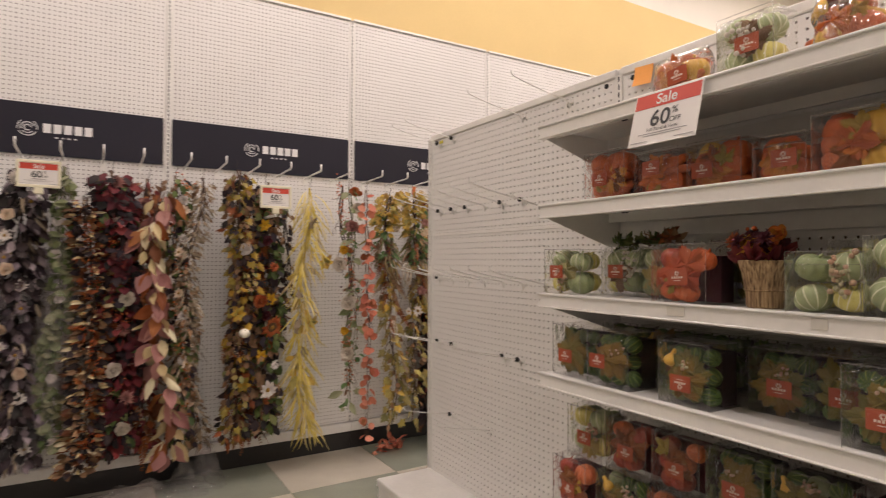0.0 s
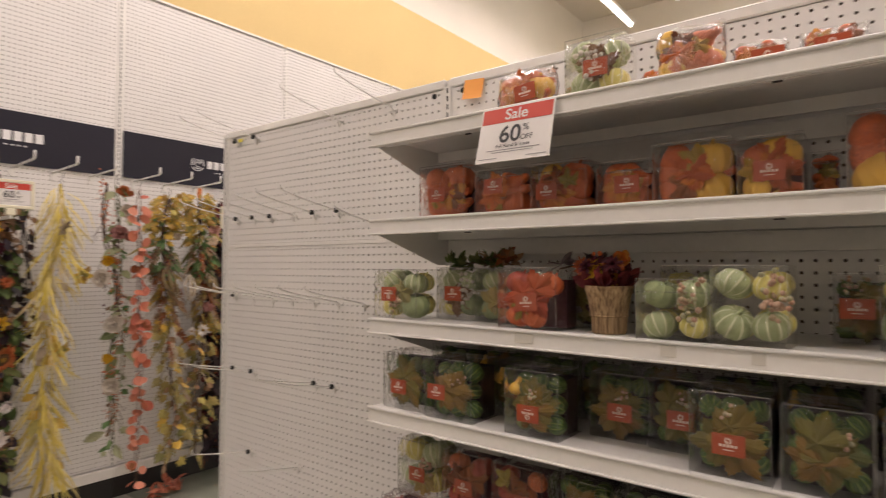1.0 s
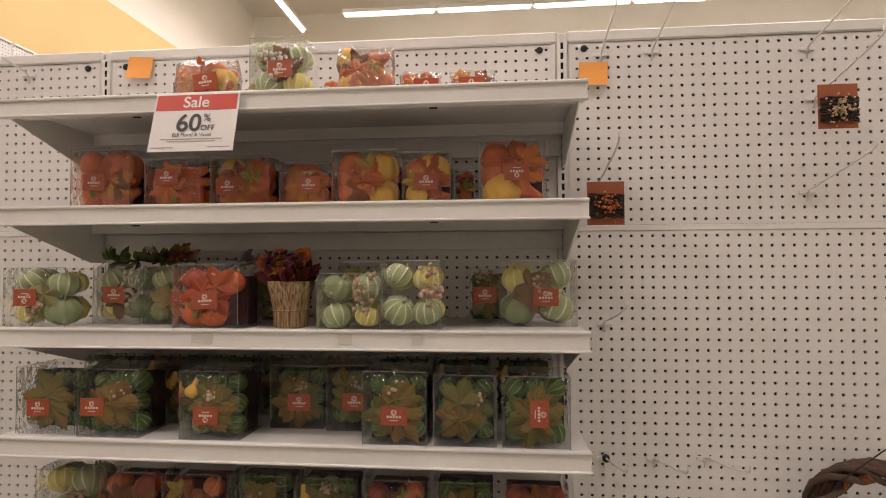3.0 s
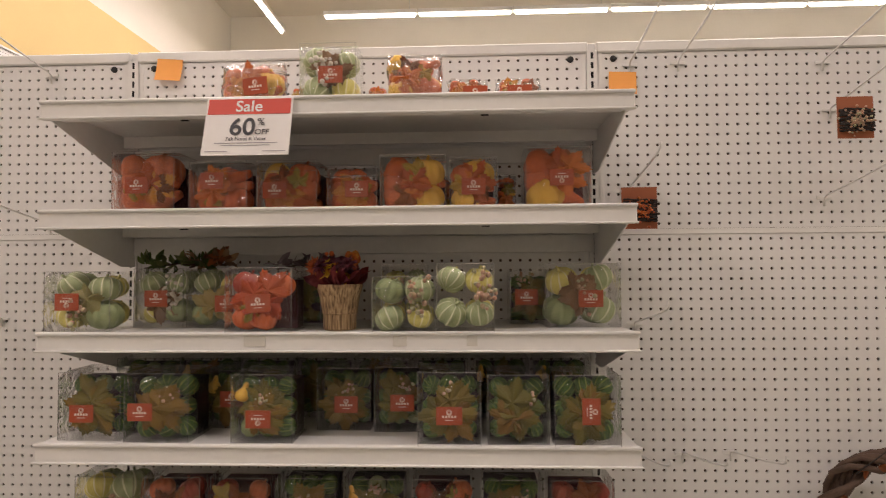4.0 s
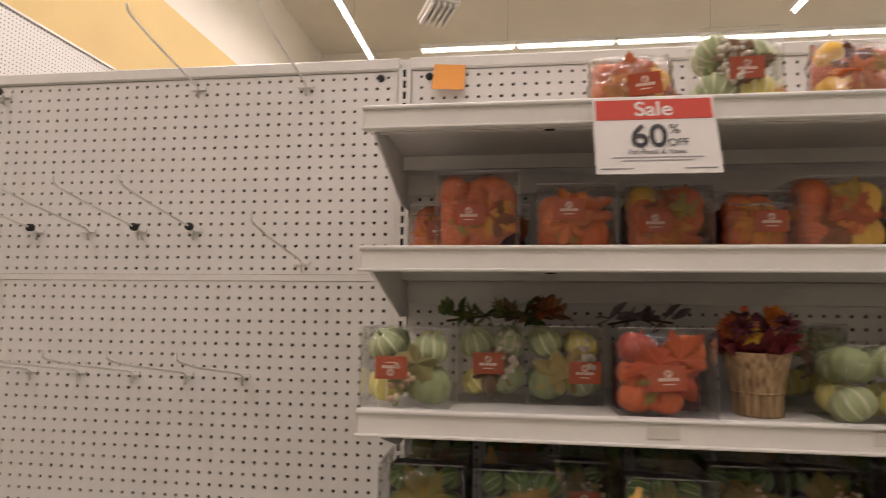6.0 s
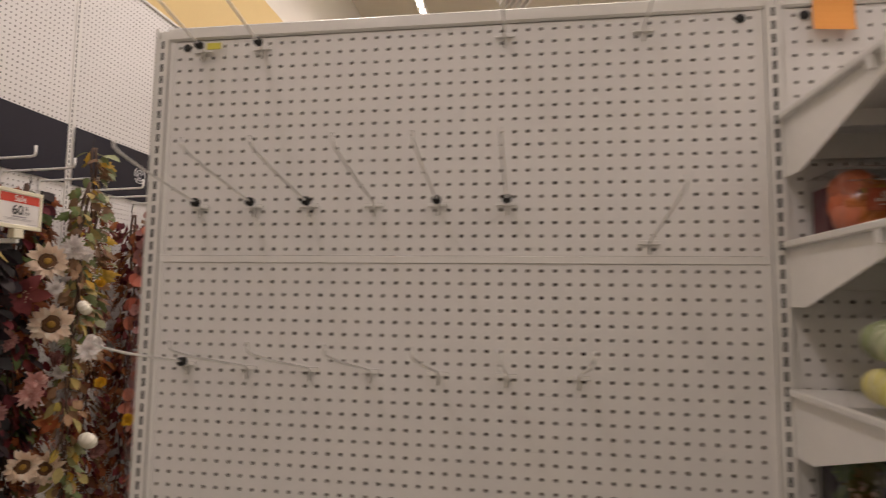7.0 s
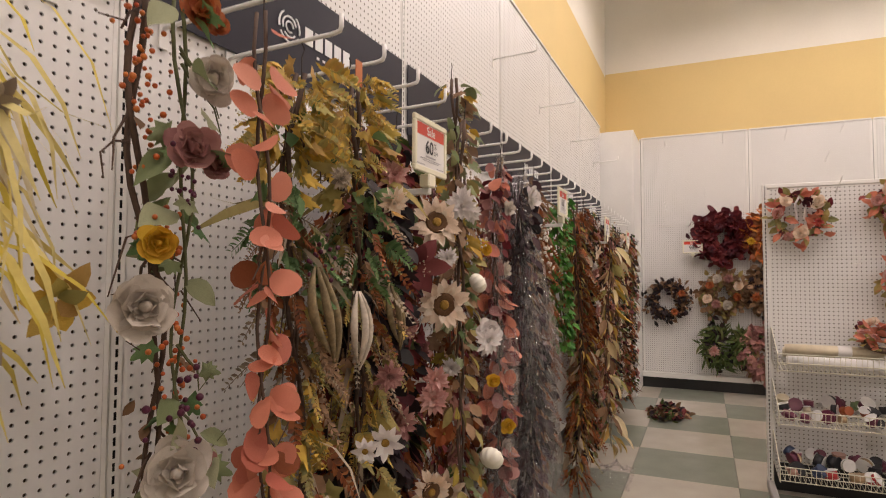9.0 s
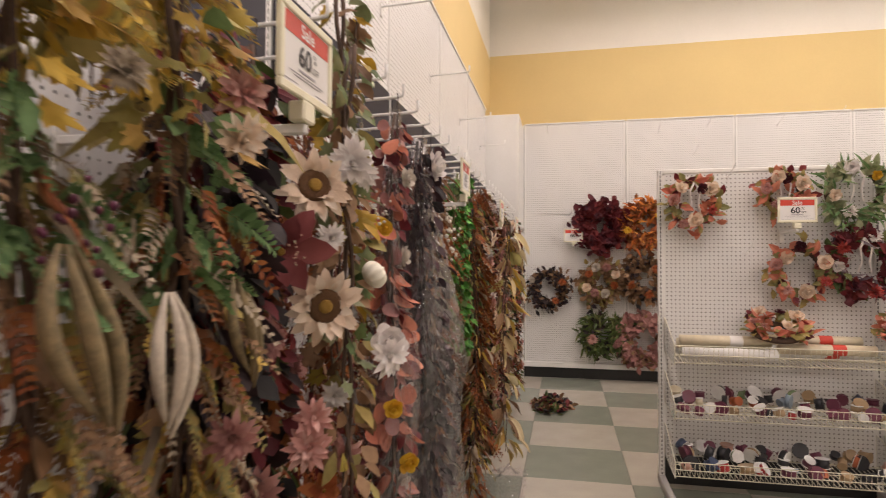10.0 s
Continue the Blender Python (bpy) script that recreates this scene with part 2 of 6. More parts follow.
floor = structure("floor", Geo().box(ROOM[0], ROOM[1], ROOM[2], ROOM[3], -0.06, -0.004), "floor_joint",
                  "vinyl tile floor in cream and sage green checks", "floor")
structure("ceiling", Geo().box(ROOM[0], ROOM[1], ROOM[2], ROOM[3], ROOM[4], ROOM[4] + 0.1), "ceiling_cream",
          "plain cream ceiling high above the aisles", "ceiling")
Y0 = WALL_Y + 0.06
structure("wall_north", Geo().box(ROOM[0], ROOM[1], Y0, Y0 + 0.15, 0, TOP), "wall_cream", "plain painted store wall behind the boards", "wall")
structure("wall_north_band", Geo().box(ROOM[0], ROOM[1], Y0, Y0 + 0.15, TOP, 4.0), "wall_yellow", "warm yellow painted band along the wall top", "wall")
structure("wall_north_upper", Geo().box(ROOM[0], ROOM[1], Y0, Y0 + 0.15, 4.0, ROOM[4]), "wall_cream", "cream painted upper wall under the ceiling", "wall")
XB = BACK_X + 0.06
structure("wall_east", Geo().box(XB, XB + 0.15, ROOM[2], Y0, 0, TOP), "wall_cream", "plain painted end wall behind the boards", "wall")
structure("wall_east_band", Geo().box(XB, XB + 0.15, ROOM[2], Y0, TOP, 4.04), "wall_yellow", "warm yellow painted band along the end wall", "wall")
structure("wall_east_upper", Geo().box(XB, XB + 0.15, ROOM[2], Y0, 4.04, ROOM[4]), "wall_cream", "cream painted upper end wall", "wall")
structure("wall_west", Geo().box(ROOM[0] - 0.15, ROOM[0], ROOM[2], Y0, 0, ROOM[4]), "wall_cream", "plain cream wall closing the store", "wall")
structure("wall_south", Geo().box(ROOM[0], ROOM[1], ROOM[2] - 0.15, ROOM[2], 0, ROOM[4]), "wall_cream", "plain cream wall closing the store", "wall")
# boxed-in white column where the two board walls meet
COLUMN_X = 7.665
structure("wall_column", Geo().box(COLUMN_X, XB - .003, 3.495, Y0 - .003, 0, 3.065, .004), "metal_white", "plain white boxed-in column in the corner", "wall")

# pegboard meshes, shared between sections
PITCH = 0.0254
PEG = {}


def peg_panel(nz, parent, x, y, z, turn, near, nx=46, x_off=None):
    """One drilled board nx by nz holes; its left foot at x, y, z and turned about z."""
    m = pose(x, y, z, 0, 0, turn)
    if near:
        key = (nx, nz)
        if key not in PEG:
            PEG[key] = holed(nx, nz, PITCH, PITCH, 0.0040, 0.0040, 8, 0.004, "pegboard")
        mesh_part("pegboard", PEG[key], "peg_white", parent, m=m)
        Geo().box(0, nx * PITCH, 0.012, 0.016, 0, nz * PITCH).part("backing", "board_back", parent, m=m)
    else:
        Geo().box(0, nx * PITCH, 0, 0.006, 0, nz * PITCH).part("pegboard", "peg_dotted", parent, m=m)


SLOTS = {}


def upright(parent, height, x, y, z, turn, wide=0.030, proud=0.004):
    """A slotted steel post; local x across, -y to the aisle."""
    n = int(height / PITCH)
    if n not in SLOTS:
        SLOTS[n] = holed(1, n, wide, PITCH, 0.0034, 0.0085, 4, 0.0015, "post_face")
    m = pose(x, y, z, 0, 0, turn)
    post = Geo().box(-wide / 2, wide / 2, 0.007, 0.040, 0, height, 0.002).box(-wide / 2, -wide / 2 + 0.002, -proud, 0.008, 0, height).box(
        wide / 2 - 0.002, wide / 2, -proud, 0.008, 0, height).part("upright_post", "metal_white", parent, m=m)
    mesh_part("slotted_face", SLOTS[n], "metal_white", post, m=pose(-wide / 2, -proud, 0))
    Geo().box(-wide / 2 + .003, wide / 2 - .003, 0.0022 , 0.0030, 0.0, n * PITCH).part("slot_shadow", "slot_dark", post)


def board_wall(name, label, x, y, turn, k0, k1, near_from, near_to, header=True):
    """A run of pegboard sections on a store wall, its left end at x, y; sections k0 to k1 of 4 feet each."""
    root = thing(name, label, "wall", pose(x, y, 0, 0, 0, turn), kind="structure")
    for k in range(k0, k1):
        x0 = k * SECTION
        near = near_from <= k < near_to
        peg_panel(71, root, x0 + 0.025, 0.0, 0.19, 0, near)
        peg_panel(35 if header else 44, root, x0 + 0.025, 0.0, 2.235 if header else 1.998, 0, False)
        for a in (x0 + .0155, x0 + SECTION - .026):
            Geo().box(a, a + .0105, -0.001, 0.02, 0.19, TOP - .01).part("board_edge", "metal_white", root)
        if header:
            Geo().box(x0 + 0.027, x0 + SECTION - 0.027, -0.003, 0.02, 1.995, 2.235).part("filler_panel", "metal_white", root)
        Geo().box(x0 + 0.012, x0 + SECTION - 0.012, -0.010, 0.010, TOP - 0.008, TOP + 0.010, 0.003).part("top_rail", "metal_white", root)
        Geo().box(x0, x0 + SECTION, -0.030, 0.02, 0.125, 0.186, 0.004).part("base_ledge", "metal_white", root)
        Geo().box(x0, x0 + SECTION, -0.015, 0.02, 0.0, 0.122, 0.002).part("kick_plate", "kick_and_shade_black", root)
        upright(root, TOP - 0.19, x0, 0.0, 0.19, 0)
    return root


LEFT_END = 1.55 - 4 * SECTION
board_wall("wall_board_north", "white pegboard wall sections with slotted posts", LEFT_END, WALL_Y, 0, 0, 9, 3, 6)
board_wall("wall_board_east", "white pegboard wall sections with black kick plate", BACK_X, 3.49, -90, 0, 7, 0, 0, False)

# checkered vinyl tiles
TX, TY = 0.68, 0.68
tile_meshes = {}
for key in ("tile_cream", "tile_sage"):
    t = Geo().add([(0, 0, -.004), (TX - .002, 0, -.004), (TX - .002, TY - .002, -.004), (0, TY - .002, -.004), (.002, .002, 0), (TX - .004, .002, 0), (TX - .004, TY - .004, 0), (.002, TY - .004, 0)],
                  [(4, 5, 6, 7), (0, 1, 5, 4), (1, 2, 6, 5), (2, 3, 7, 6), (3, 0, 4, 7)])
    tile_meshes[key] = t.mesh("floor_tile")
TILES, BEYOND = [], {"tile_cream": Geo(), "tile_sage": Geo()}
for i in range(-10, 12):
    for j in range(-15, 3):
        x, y = 0.95 + i * TX, 2.59 + j * TY
        if y + TY < WALL_Y + 0.5 and x < BACK_X and x > ROOM[0] and y > ROOM[2]:
            key = "tile_cream" if (i + j) % 2 else "tile_sage"
            if i >= -4 and j >= -5:
                TILES.append((x, y, key))
            else:
                BEYOND[key].box(x, x + TX - .003, y, y + TY - .003, -.004, 0)

# ---- pumpkin gondola ----
gondola = thing("gondola_shelving", "white double-sided pegboard gondola with slotted posts", "shelving", pose(GON_X, 2.419, 0, 0, 0, -90))
# local x runs along the aisle face, -y to the aisle
for k in range(4):
    x0 = k * SECTION
    peg_panel(57, gondola, x0 + 0.025, 0, 0.029, 0, k < 3)
    peg_panel(18, gondola, x0 + 0.025, 0, 1.492, 0, k < 3)
    Geo().box(x0 + .016, x0 + SECTION - .016, -0.0022, 0.02, 1.4772, 1.4915, 0.0010).part("seam_rail", "metal_white", gondola)
    Geo().box(x0 + .010, x0 + SECTION - .010, -0.006, 0.06, 1.951, GON_TOP, 0.004).part("top_cap", "metal_white", gondola)
    Geo().box(x0, x0 + SECTION, -0.29, 0.0, 0.295, 0.33, 0.004).part("base_deck", "metal_shelf", gondola)
    Geo().box(x0, x0 + SECTION, -0.28, -0.27, 0.0, 0.294).part("kick_plate", "metal_white", gondola)
    for a in (x0 + .0155, x0 + SECTION - .026):
        Geo().box(a, a + .0105, -0.001, 0.02, 0.0, 1.95).part("board_edge", "metal_white", gondola)
    Geo().box(x0, x0 + SECTION, 0.11, 0.125, 0.0, GON_TOP - .03).part("back_panel", "metal_white", gondola)
for k in range(5):
    upright(gondola, GON_TOP, k * SECTION, 0, 0, 0, proud=0.006)
for k in range(4):
    for s in (0.055, SECTION - 0.055):
        Geo().lathe([(0.0085, 0), (0.0085, 0.003), (0.005, 0.006)], 12, pose(k * SECTION + s, 0, 1.935, 90)).part("board_clip", "slot_dark", gondola)
Geo().box(-0.018, -0.015, -0.004, 0.125, 0.0, GON_TOP).part("end_plate", "metal_white", gondola)
Geo().box(4 * SECTION + .015, 4 * SECTION + .018, -0.004, 0.125, 0.0, GON_TOP).part("end_plate", "metal_white", gondola)

SHELF_L = 2.419 - 1.201          # local x of the shelf's left end
SHELVES = [1.748, 1.518, 1.263, 1.036, 0.655]


def shelf(z):
    ob = thing("wall_shelf", "white steel shelf on tapered brackets, hooked into slotted posts", "shelf",
               pose(GON_X - 0.006, 2.419 - SHELF_L, z, 0, 0, -90), "shelves of the gondola")
    w, d = 1.231, 0.318
    Geo().box(0, w, -d, -0.002, -0.012, 0.0, 0.002).part("deck", "metal_shelf", ob)
    Geo().box(-0.002, w + .002, -d - 0.012, -d + 0.001, -0.038, 0.003, 0.003).part("front_lip", "metal_white", ob)
    Geo().tube([(-.002, -d - .0125, -.001), (w + .002, -d - .0125, -.001)], .0042, 6).part("lip_bead", "metal_white", ob, smooth=True)
    Geo().box(-.003, w + .003, -d - .019, -d - .0125, -.0385, -.0335, .0015).part("price_channel", "metal_white", ob)
    Geo().box(0.014, w - .014, -0.06, -0.05, -0.04, -0.012).part("rear_rib", "metal_white", ob)
    Geo().box(0.016, w - .016, -0.012, -0.006, -0.085, -0.040, .001).part("rear_channel", "metal_shelf", ob)
    for x in (.30, w - .30):
        Geo().box(x - .008, x + .008, -d + .004, -d + .010, -.0405, -.0385).part("clip_slot", "slot_dark", ob)
    Geo().box(0, w, -d + .03, -d + .04, -0.03, -0.012).part("front_rib", "metal_white", ob)
    for x in (0.012, w - 0.012):
        g = Geo()
        o = [(-d + .004, -0.012), (-d + .004, -0.036), (-0.06, -0.115), (-0.002, -0.115), (-0.002, -0.012)]
        g.add([(x - .0015, a, b) for a, b in o] + [(x + .0015, a, b) for a, b in o],
              [(0, 1, 2, 3, 4), (9, 8, 7, 6, 5)] + [(i, i + 5, (i + 1) % 5 + 5, (i + 1) % 5) for i in range(5)])
        g.part("bracket", "metal_white", ob)
    return ob


for z in SHELVES:
    shelf(z)

# ---- lights ----
def tube_row(x, y, z, n, along_x, sign):
    ob = thing("strip_light", "white suspended fluorescent strip light, switched on", "ceiling light", pose(x, y, z, 0, 0, 0 if along_x else 90), "strip lights")
    for k in range(n):
        a = sign * k * 1.225
        b = a + sign * 1.215
        lo, hi = min(a, b), max(a, b)
        Geo().box(lo, hi, -0.05, 0.05, 0.03, 0.08, 0.006).part("housing", "metal_white", ob)
        Geo().tube([(lo + .03, 0, 0.008), (hi - .03, 0, 0.008)], 0.015, 10).part("tube", "tube_glow", ob)
        if k % 2 == 0:
            Geo().tube([(lo + .1, 0, 0.08), (lo + .1, 0, ROOM[4] - z)], 0.004, 5).part("hanging_cable", "cable_grey", ob)
    return ob


tube_row(7.2, 2.15, 4.66, 8, False, -1)
tube_row(7.65, 2.84, 4.66, 10, True, -1)
tube_row(-0.4, 1.4, 4.66, 8, False, -1)
tube_row(3.0, 1.0, 4.66, 6, False, -1)
tube_row(6.65, -2.1, 4.66, 4, True, -1)

# ---- hanging air diffuser ----
vent = thing("ceiling_vent", "white slatted air diffuser hung below the ceiling", "vent", pose(5.75, 1.72, 4.36, 0, 0, 25))
Geo().box(-.24, .24, -.16, .16, .05, .10, .006).part("housing", "metal_white", vent)
for i in range(5):
    Geo().box(-.22, .22, -.13 + i * .06, -.10 + i * .06, 0.0, .049, .003).part("slat", "metal_white", vent)
Geo().tube([(0, 0, .1), (0, 0, ROOM[4] - 4.36)], .01, 6).part("hanger", "cable_grey", vent)

# ---- banners ----
def banner(k):
    x = 1.55 + k * SECTION
    ob = thing("banner", "black printed header banner with a white flower mark", "sign", pose(x + 0.022, WALL_Y - 0.012, 1.945), "header banners on the garland wall")
    w = SECTION - 0.05
    Geo().box(0, w, 0, 0.004, 0, 0.29, 0.001).part("board", "banner_black", ob)
    c = w * 0.55
    g = Geo()
    # rounded flower mark of nested rings
    for r, a0, a1 in ((0.045, -2.6, -0.5), (0.045, -0.2, 0.9), (0.045, 2.2, 3.4), (0.030, 0.3, 3.5), (0.030, 3.9, 5.6), (0.016, 0, 5.4)):
        pts = [(c - 0.16 + r * math.cos(a0 + (a1 - a0) * i / 8), -0.0015, 0.150 + r * math.sin(a0 + (a1 - a0) * i / 8)) for i in range(9)]
        g.tube(pts, 0.0032, 4)
    g.part("flower_mark", "banner_print", ob)
    for i in range(5):
        Geo().box(c - 0.088 + i * 0.050, c - 0.088 + i * 0.050 + 0.038, -0.002, -0.0005, 0.128, 0.180, 0.0004).part("print_bar", "banner_print", ob)
    for i in range(4):
        Geo().box(c - 0.03 + i * 0.03, c - 0.03 + i * 0.03 + 0.013, -0.002, -0.0005, 0.100, 0.108).part("print_bar", "banner_print", ob)
    return ob


for k in range(-4, 5):
    banner(k)

# ---- leaves, fruit and flowers ----
leafy("leaf_olive", [(0.43, 0.35, 0.12), (0.34, 0.29, 0.11), (0.48, 0.36, 0.12), (0.25, 0.25, 0.10)])
leafy("leaf_amber", [(0.74, 0.50, 0.09), (0.60, 0.42, 0.10), (0.48, 0.29, 0.09), (0.50, 0.43, 0.12), (0.38, 0.34, 0.12)])
leafy("leaf_fresh", [(0.15, 0.26, 0.10), (0.21, 0.32, 0.13), (0.10, 0.19, 0.07)])
leafy("leaf_plum", [(0.055, 0.028, 0.034), (0.034, 0.020, 0.026), (0.10, 0.055, 0.062)])
leafy("leaf_moss", [(0.20, 0.155, 0.035), (0.14, 0.125, 0.03), (0.26, 0.16, 0.04), (0.12, 0.14, 0.035)])
leafy("petal_brick", [(0.19, 0.04, 0.04), (0.15, 0.032, 0.034), (0.23, 0.055, 0.05)], translucent=0.2)
leafy("leaf_fire", [(0.56, 0.10, 0.02), (0.44, 0.055, 0.018), (0.62, 0.17, 0.03)])
leafy("leaf_khaki", [(0.20, 0.165, 0.030), (0.16, 0.145, 0.026), (0.26, 0.17, 0.03), (0.24, 0.135, 0.03)])
leafy("leaf_green", [(0.09, 0.13, 0.04), (0.13, 0.18, 0.05), (0.06, 0.10, 0.03), (0.18, 0.20, 0.07)])
leafy("leaf_bright", [(0.09, 0.27, 0.04), (0.13, 0.34, 0.06), (0.05, 0.17, 0.03)])
leafy("leaf_sage", [(0.30, 0.33, 0.18), (0.20, 0.25, 0.11), (0.37, 0.38, 0.23)])
leafy("leaf_gold", [(0.58, 0.37, 0.05), (0.50, 0.30, 0.04), (0.44, 0.33, 0.06), (0.33, 0.26, 0.05)])
leafy("leaf_rust", [(0.32, 0.09, 0.025), (0.22, 0.06, 0.02), (0.38, 0.14, 0.04), (0.15, 0.05, 0.02)])
leafy("leaf_brown", [(0.27, 0.155, 0.08), (0.18, 0.105, 0.06), (0.36, 0.22, 0.12)])
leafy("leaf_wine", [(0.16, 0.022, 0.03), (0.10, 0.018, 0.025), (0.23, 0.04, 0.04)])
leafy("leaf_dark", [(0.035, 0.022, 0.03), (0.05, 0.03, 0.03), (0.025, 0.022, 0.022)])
leafy("leaf_coral", [(0.68, 0.25, 0.16), (0.60, 0.20, 0.12), (0.74, 0.32, 0.22), (0.50, 0.14, 0.09)], 0.55, translucent=0.3)
leafy("leaf_cream", [(0.72, 0.60, 0.33), (0.62, 0.48, 0.26), (0.78, 0.70, 0.48)])
leafy("leaf_beige", [(0.42, 0.34, 0.24), (0.32, 0.26, 0.18), (0.50, 0.42, 0.31), (0.22, 0.17, 0.12)])
leafy("leaf_lilac", [(0.24, 0.19, 0.22), (0.38, 0.32, 0.34), (0.12, 0.09, 0.11)])
leafy("leaf_orange", [(0.78, 0.26, 0.05), (0.66, 0.16, 0.04), (0.74, 0.34, 0.06), (0.50, 0.11, 0.03)])
leafy("husk_straw", [(0.80, 0.66, 0.18), (0.82, 0.72, 0.34), (0.72, 0.58, 0.10)], translucent=0.3)
leafy("petal_cream", [(0.86, 0.70, 0.55), (0.82, 0.63, 0.47), (0.88, 0.76, 0.63)], translucent=0.2)
leafy("petal_white", [(0.82, 0.76, 0.72), (0.76, 0.70, 0.68), (0.85, 0.82, 0.79)], translucent=0.2)
leafy("petal_mauve", [(0.42, 0.20, 0.18), (0.50, 0.27, 0.24), (0.32, 0.14, 0.13)], translucent=0.2)
leafy("petal_pink", [(0.62, 0.32, 0.28), (0.55, 0.26, 0.23), (0.68, 0.42, 0.37)], translucent=0.2)
leafy("petal_taupe", [(0.66, 0.60, 0.52), (0.57, 0.50, 0.42), (0.72, 0.66, 0.58)], translucent=0.2)
leafy("petal_rust", [(0.45, 0.12, 0.04), (0.36, 0.08, 0.03), (0.52, 0.18, 0.06)], translucent=0.2)
leafy("petal_yellow", [(0.75, 0.48, 0.04), (0.68, 0.38, 0.03)], translucent=0.2)
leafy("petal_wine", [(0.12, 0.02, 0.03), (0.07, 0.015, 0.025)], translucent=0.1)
leafy("petal_red", [(0.55, 0.07, 0.05), (0.42, 0.05, 0.05), (0.62, 0.14, 0.12)], translucent=0.2)
paint("flower_eye", (0.13, 0.06, 0.02), 0.8, var=0.5, big=120, fine=400, relief=0.8)
paint("flower_gold", (0.40, 0.23, 0.035), 0.8, var=0.5, big=120, fine=400, relief=0.8)
paint("twig_brown", (0.10, 0.06, 0.04), 0.8, var=0.4, big=40, fine=200, relief=0.6)
paint("twig_green", (0.12, 0.13, 0.05), 0.7, var=0.4, big=40, fine=200, relief=0.4)
paint("twig_dark", (0.035, 0.025, 0.022), 0.8, var=0.4, big=40, fine=200, relief=0.6)
leafy("berry_orange", [(0.58, 0.13, 0.03), (0.50, 0.10, 0.04), (0.65, 0.20, 0.05)], 0.35, translucent=0)
leafy("berry_wine", [(0.07, 0.012, 0.03), (0.10, 0.02, 0.05)], 0.3, translucent=0)
leafy("berry_white", [(0.74, 0.70, 0.62), (0.66, 0.60, 0.50)], 0.4, translucent=0)
leafy("berry_pink", [(0.62, 0.42, 0.30), (0.55, 0.32, 0.22), (0.50, 0.48, 0.30)], 0.4, translucent=0)
paint("pumpkin_white", (0.78, 0.74, 0.62), 0.5, var=0.1, big=30)
paint("pumpkin_green", (0.30, 0.36, 0.17), 0.55, var=0.25, big=25)
paint("pumpkin_yellow", (0.72, 0.62, 0.16), 0.55, var=0.2, big=25)
paint("pumpkin_orange", (0.74, 0.17, 0.03), 0.6, var=0.35, big=16, dirt=(0.48, 0.07, 0.025))
paint("pumpkin_red", (0.38, 0.045, 0.02), 0.5, var=0.4, big=25)
paint("gourd_peach", (0.78, 0.23, 0.07), 0.5, var=0.35, big=14, dirt=(0.42, 0.045, 0.035))
paint("gourd_gold", (0.86, 0.52, 0.07), 0.5, var=0.3, big=25)
paint("pod_tan", (0.24, 0.18, 0.09), 0.7, var=0.5, big=60, fine=220, relief=0.5)
paint("pod_pale", (0.58, 0.50, 0.40), 0.7, var=0.3, big=30, fine=120, relief=0.5)
paint("stalk", (0.20, 0.17, 0.07), 0.8)


def striped(name, base, line):
    """Pumpkin skin with pale lines down the grooves."""
    m, nt, b = nodes_of(name, 0.55)
    tc, sep = nt.nodes.new("ShaderNodeTexCoord"), nt.nodes.new("ShaderNodeSeparateXYZ")
    link(nt, tc.outputs["Object"], sep.inputs[0])
    ang = math_node(nt, "ARCTAN2", sep.outputs[1], sep.outputs[0])
    f = math_node(nt, "FRACT", math_node(nt, "ADD", math_node(nt, "MULTIPLY", ang, 10 / (2 * math.pi)), 10.0))
    d = math_node(nt, "ABSOLUTE", math_node(nt, "SUBTRACT", f, 0.5))
    n = noise_node(nt, 60, 3)
    k = math_node(nt, "LESS_THAN", math_node(nt, "ADD", d, math_node(nt, "MULTIPLY", n.outputs["Fac"], 0.12)), 0.14)
    c = ramp(nt, n.outputs["Fac"], [(0.3, tuple(v * 0.75 for v in base)), (0.7, base)]).outputs["Color"]
    link(nt, mix_col(nt, k, c, line), b.inputs["Base Color"])
    bump(nt, b, n.outputs["Fac"], 0.3, 0.002)


striped("pumpkin_sage", (0.43, 0.50, 0.26), (0.74, 0.76, 0.54))
striped("pumpkin_lemon", (0.82, 0.74, 0.22), (0.88, 0.84, 0.56))
striped("gourd_dark", (0.065, 0.14, 0.025), (0.24, 0.32, 0.06))

# outlines: along, across, up; faces
OVAL = (np.array([(0, 0, 0), (.22, -.62, .06), (.22, 0, 0), (.22, .62, .06), (.52, -1, .10), (.52, 0, .03), (.52, 1, .10), (.8, -.62, .04), (.8, 0, 0), (.8, .62, .04), (1, 0, -.08)]),
        [(0, 1, 2), (0, 2, 3), (1, 4, 5, 2), (2, 5, 6, 3), (4, 7, 8, 5), (5, 8, 9, 6), (7, 10, 8), (8, 10, 9)])
ROUND = (np.array([(0.5, 0, -.07)] + [(.5 - .5 * math.cos(a), math.sin(a), .06 * math.cos(2 * a)) for a in (2 * math.pi * k / 12 for k in range(12))]),
         [(0, 1 + k, 1 + (k + 1) % 12) for k in range(12)])
STRAP = (np.array([(0, -.5, 0), (0, .5, 0), (.3, -1, .08), (.3, 1, .08), (.65, -.8, .02), (.65, .8, .02), (1, -.1, -.18), (1, .1, -.18)]),
         [(0, 2, 3, 1), (2, 4, 5, 3), (4, 6, 7, 5)])


